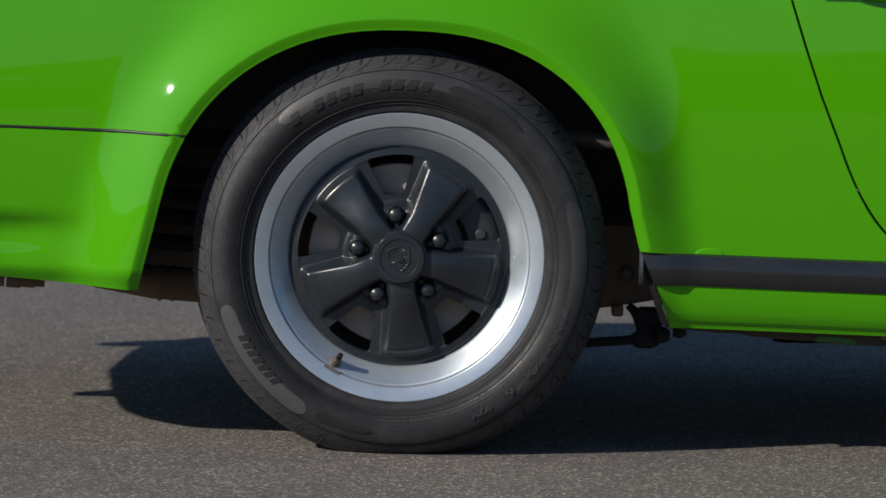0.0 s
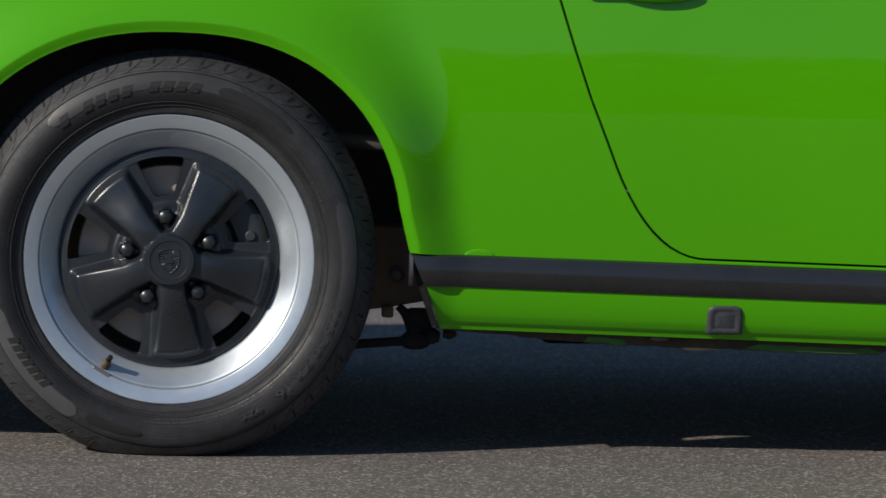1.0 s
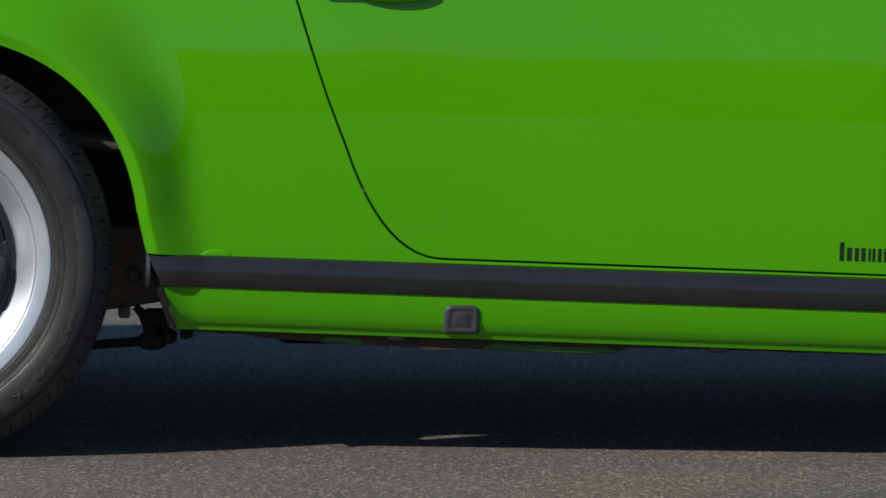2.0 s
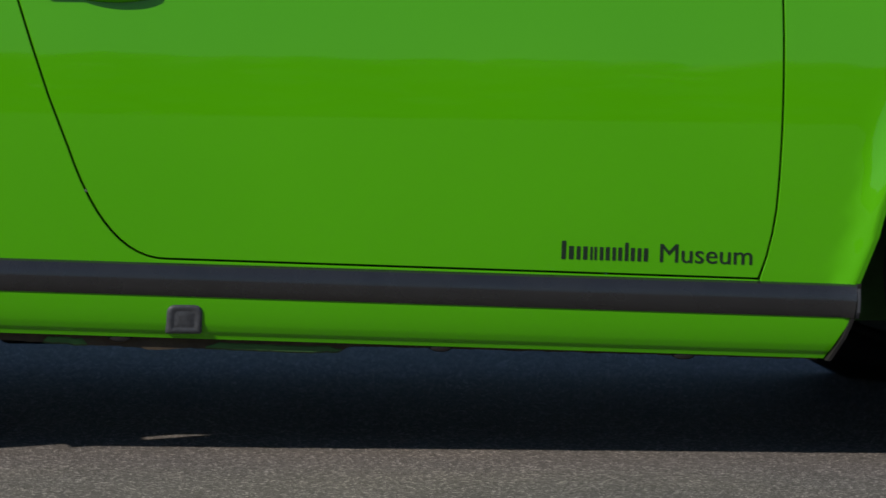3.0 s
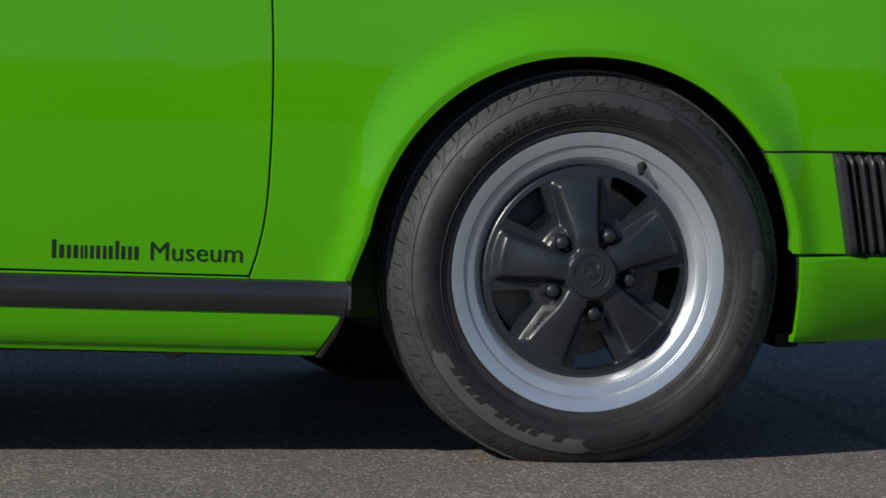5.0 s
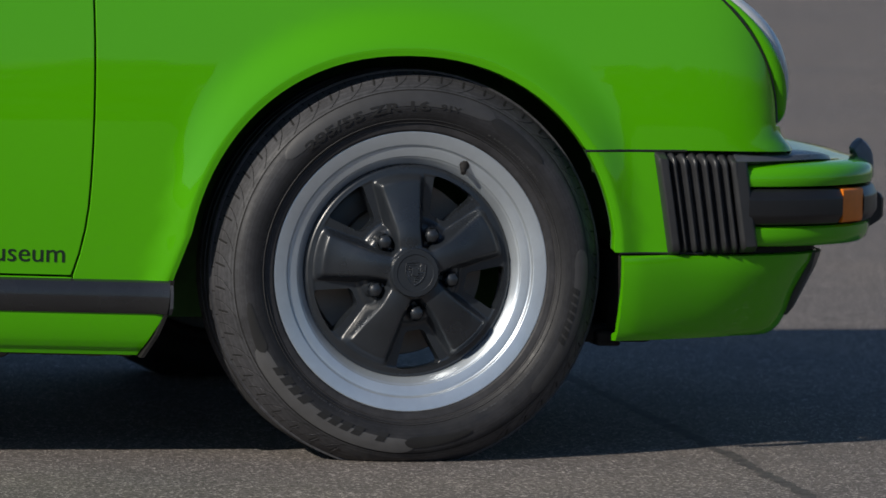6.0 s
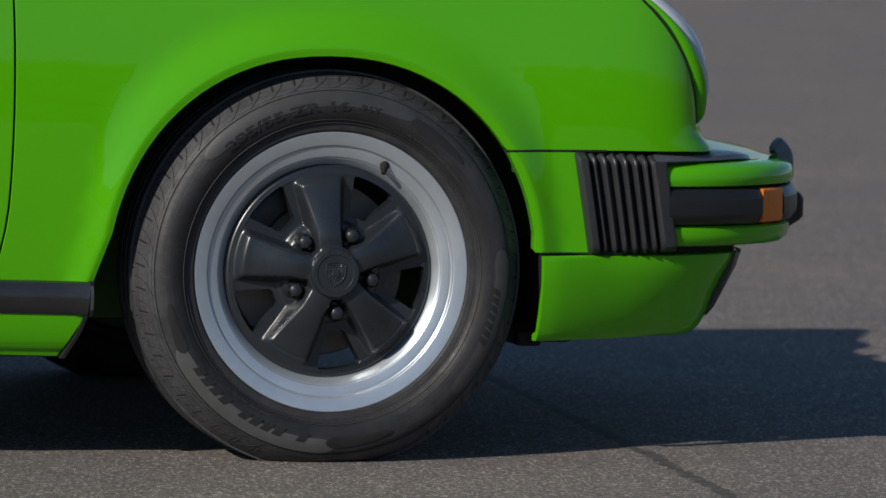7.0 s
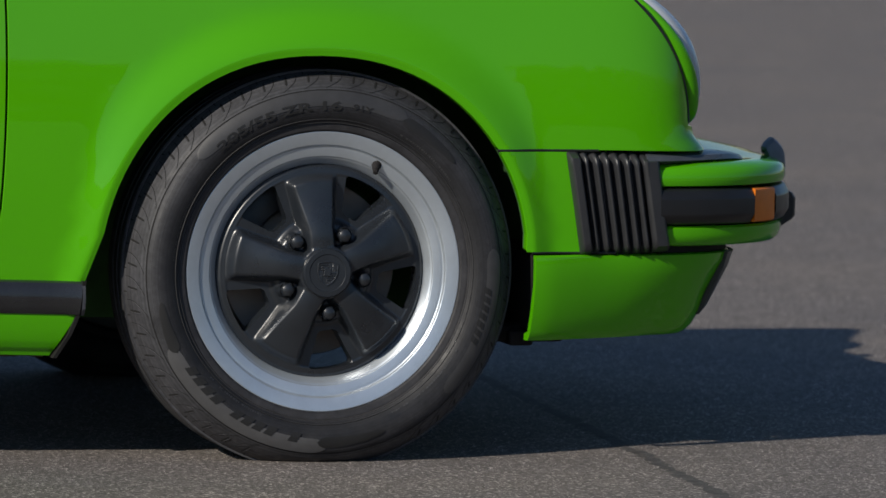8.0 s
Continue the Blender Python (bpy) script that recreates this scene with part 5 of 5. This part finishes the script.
def crisp(profile, reach=0.0008):
    """Rounds each corner of a profile over a short reach, so that the faces between stay true cones."""
    out = [profile[0]]
    for a, p, b in zip(profile, profile[1:], profile[2:]):
        a, p, b = Vector(a), Vector(p), Vector(b)
        u, v = a - p, b - p
        q, w = p + u * min(0.45, reach / u.length), p + v * min(0.45, reach / v.length)
        out += [tuple(q), tuple((q + 2 * p + w) / 4), tuple(w)]
    return out + [profile[-1]]


def rim(parent, wide, d, stepped):
    """The lip: a shallow cone outside, a crease, then the barrel down to the centre (in two steps on the narrow wheel)."""
    bm = bmesh.new()
    lip = [(0.2130, 0.012), (0.2190, 0.007), (RIM, 0.0020), (RIM - 0.0002, -0.0006), (RIM - 0.0010, -0.0014), (0.2165, -0.0008)]
    if stepped:
        lip += [(0.1990, 0.0030), (0.1975, 0.0060), (0.1958, 0.0078), (0.1925, 0.0082), (0.1805, 0.0114), (0.1792, 0.0134), (0.1775, 0.0142), (0.1700, d - 0.0045)]
    else:
        lip += [(0.1990, 0.0036), (0.1975, 0.0055), (0.1962, 0.0085), (0.1938, 0.0094), (0.1705, d - 0.0045)]
    lip += [(0.1682, d - 0.0020), (0.1665, d + 0.002), (0.166, d + 0.03), (0.185, d + 0.05), (0.19, wide - 0.02), (0.215, wide)]
    add_lathe(bm, crisp(lip), 200)
    return part("rim", bm, ALLOY, parent, "polished silver rim lip", smooth=True, angle=70)


def valve(parent, a, dish):
    """A rubber stem in the rim's slope, with a clamped balance weight at its foot on the dished wheel and a dark cap."""
    deep = dish > 0.03
    bm = bmesh.new()
    foot = Vector((0.188 * math.cos(a), 0.013, 0.188 * math.sin(a)))
    way = Vector((-0.55 * math.cos(a), -0.75, -0.55 * math.sin(a))).normalized()
    add_tube(bm, [foot - way * 0.004, foot + way * 0.004, foot + way * 0.006, foot + way * 0.012, foot + way * 0.016], [0.0088, 0.0080, 0.0062, 0.0058, 0.0046], 16)
    stem = part("valve", bm, BRASS if deep else UNDER, parent, "dirty rubber tyre valve", smooth=True, angle=40)
    bm = bmesh.new()
    add_tube(bm, [foot + way * 0.0155, foot + way * 0.0165, foot + way * (0.027 if deep else 0.022), foot + way * (0.028 if deep else 0.023)], [0.0036, 0.0044, 0.0042, 0.0030], 12)
    part("valve_cap", bm, UNDER, stem, "black valve cap", smooth=True, angle=40)
    if deep:
        bm = bmesh.new()
        along = Vector((-math.sin(a), 0, math.cos(a)))
        out = Vector((math.cos(a), 0, math.sin(a)))
        rings = [[Vector((0, 0.0062, 0)) + out * (0.2000 + dr) + along * du + Vector((0, dy, 0)) for du, dy in ((-0.013, 0.0), (-0.013, -0.004), (0.013, -0.004), (0.013, 0.0))] for dr in (-0.0045, 0.0015)]
        vs = add_grid(bm, rings, close_v=True)
        bm.faces.new(vs[0])
        bm.faces.new(vs[-1])
        part("valve_foot", bm, CHROME, stem, "small dull metal clip at the valve's foot")
    return stem


def brake(parent, caliper, depth):
    bm = bmesh.new()
    add_lathe(bm, [(0.0, depth - 0.018), (0.070, depth - 0.018), (0.078, depth - 0.010), (0.080, depth), (0.138, depth), (0.1395, depth + 0.003), (0.1395, depth + 0.022), (0.08, depth + 0.022)], 72)
    disc = part("brake_disc", bm, DISC, parent, "dull steel brake disc", smooth=True, angle=40)
    bm = bmesh.new()
    ring = []
    for j in range(13):
        a = radians(caliper - 26 + 52 * j / 12)
        ring.append([Vector((r * math.cos(a), y, r * math.sin(a))) for r, y in ((0.100, depth - 0.006), (0.108, depth - 0.026), (0.140, depth - 0.030), (0.153, depth - 0.022), (0.156, depth + 0.03), (0.100, depth + 0.03))])
    vs = add_grid(bm, ring, close_v=True)
    bm.faces.new(vs[0])
    bm.faces.new(vs[-1])
    for a in (caliper - 12, caliper + 12) if depth < 0.07 else ():
        c = (0.128 * math.cos(radians(a)), 0, 0.128 * math.sin(radians(a)))
        add_lathe(bm, [(0.0, depth - 0.034), (0.0065, depth - 0.034), (0.0085, depth - 0.032), (0.0085, depth - 0.02)], 16, c)
    part("brake_caliper", bm, CALIPER, parent, "grimy brake caliper", smooth=True, angle=40)
    return disc


def wheel(name, x, y, wide, dish, spin, steer, mark, valve_at, caliper, words, side):
    base = tagged(new(name), "five-spoke alloy wheel with a black centre and a polished lip")
    tyre(base, wide, spin, words)
    rim(base, wide, dish, dish < 0.03)
    wheel_centre(base, spin, dish, mark)
    valve(base, valve_at, dish)
    brake(base, caliper, dish + (0.072 if dish < 0.03 else 0.030))
    base.parent = car
    base.matrix_basis = pose(x, 2 * MID - y if side else y, HUB, 0, 0, steer + (180 if side else 0))
    return base


REAR_WORDS = dict(
    ink=TYRE_BAND,
    bands=[(133, 66, TYRE_BAND), (240, 196, DUST_BAND), (20, -48, TYRE_BAND)],
    lenses=[(75, 47), (243, 262)],
    print=[(262, 312, 0.2480), (266, 320, 0.2420), (150, 176, 0.2450), (18, 44, 0.2460)],
    bars=[(105, 0.2640, radians(4.55), "B BARS BARS", 0.0150), (217, 0.2640, radians(2.9), "BARSSET", 0.0150)],
    text=[(-33, 0.2640, "225/50 ZR 16", 0.0135, 0.165), (-61, 0.2640, "92Y", 0.0085, 0.036)],
)
FRONT_WORDS = dict(
    ink=TYRE_DARK,
    bands=[(140, 62, TYRE_BAND), (272, 205, DUST_BAND), (8, -44, TYRE_BAND)],
    lenses=[(63.5, 40), (268, 292), (208, 190)],
    print=[(222, 246, 0.2440), (296, 330, 0.2470), (36, 62, 0.2450), (150, 176, 0.2440)],
    bars=[(238, 0.2615, radians(4.4), "B BARS BARS", 0.0150), (-15, 0.2640, radians(2.9), "BARSSET", 0.0120)],
    text=[(109, 0.2615, "205/55 ZR 16", 0.0140, 0.215), (78, 0.2625, "91Y", 0.0085, 0.034)],
)

for side in (0, 1):
    wheel("rear_wheel", REAR_X, 0.013, 0.19, 0.034, radians(60), 0, radians(8), radians(240), 28, REAR_WORDS, side)
    wheel("front_wheel", FRONT_X + 0.002, 0.026, 0.165, 0.027, radians(97.5), 0, radians(-4), radians(63), 142, FRONT_WORDS, side)
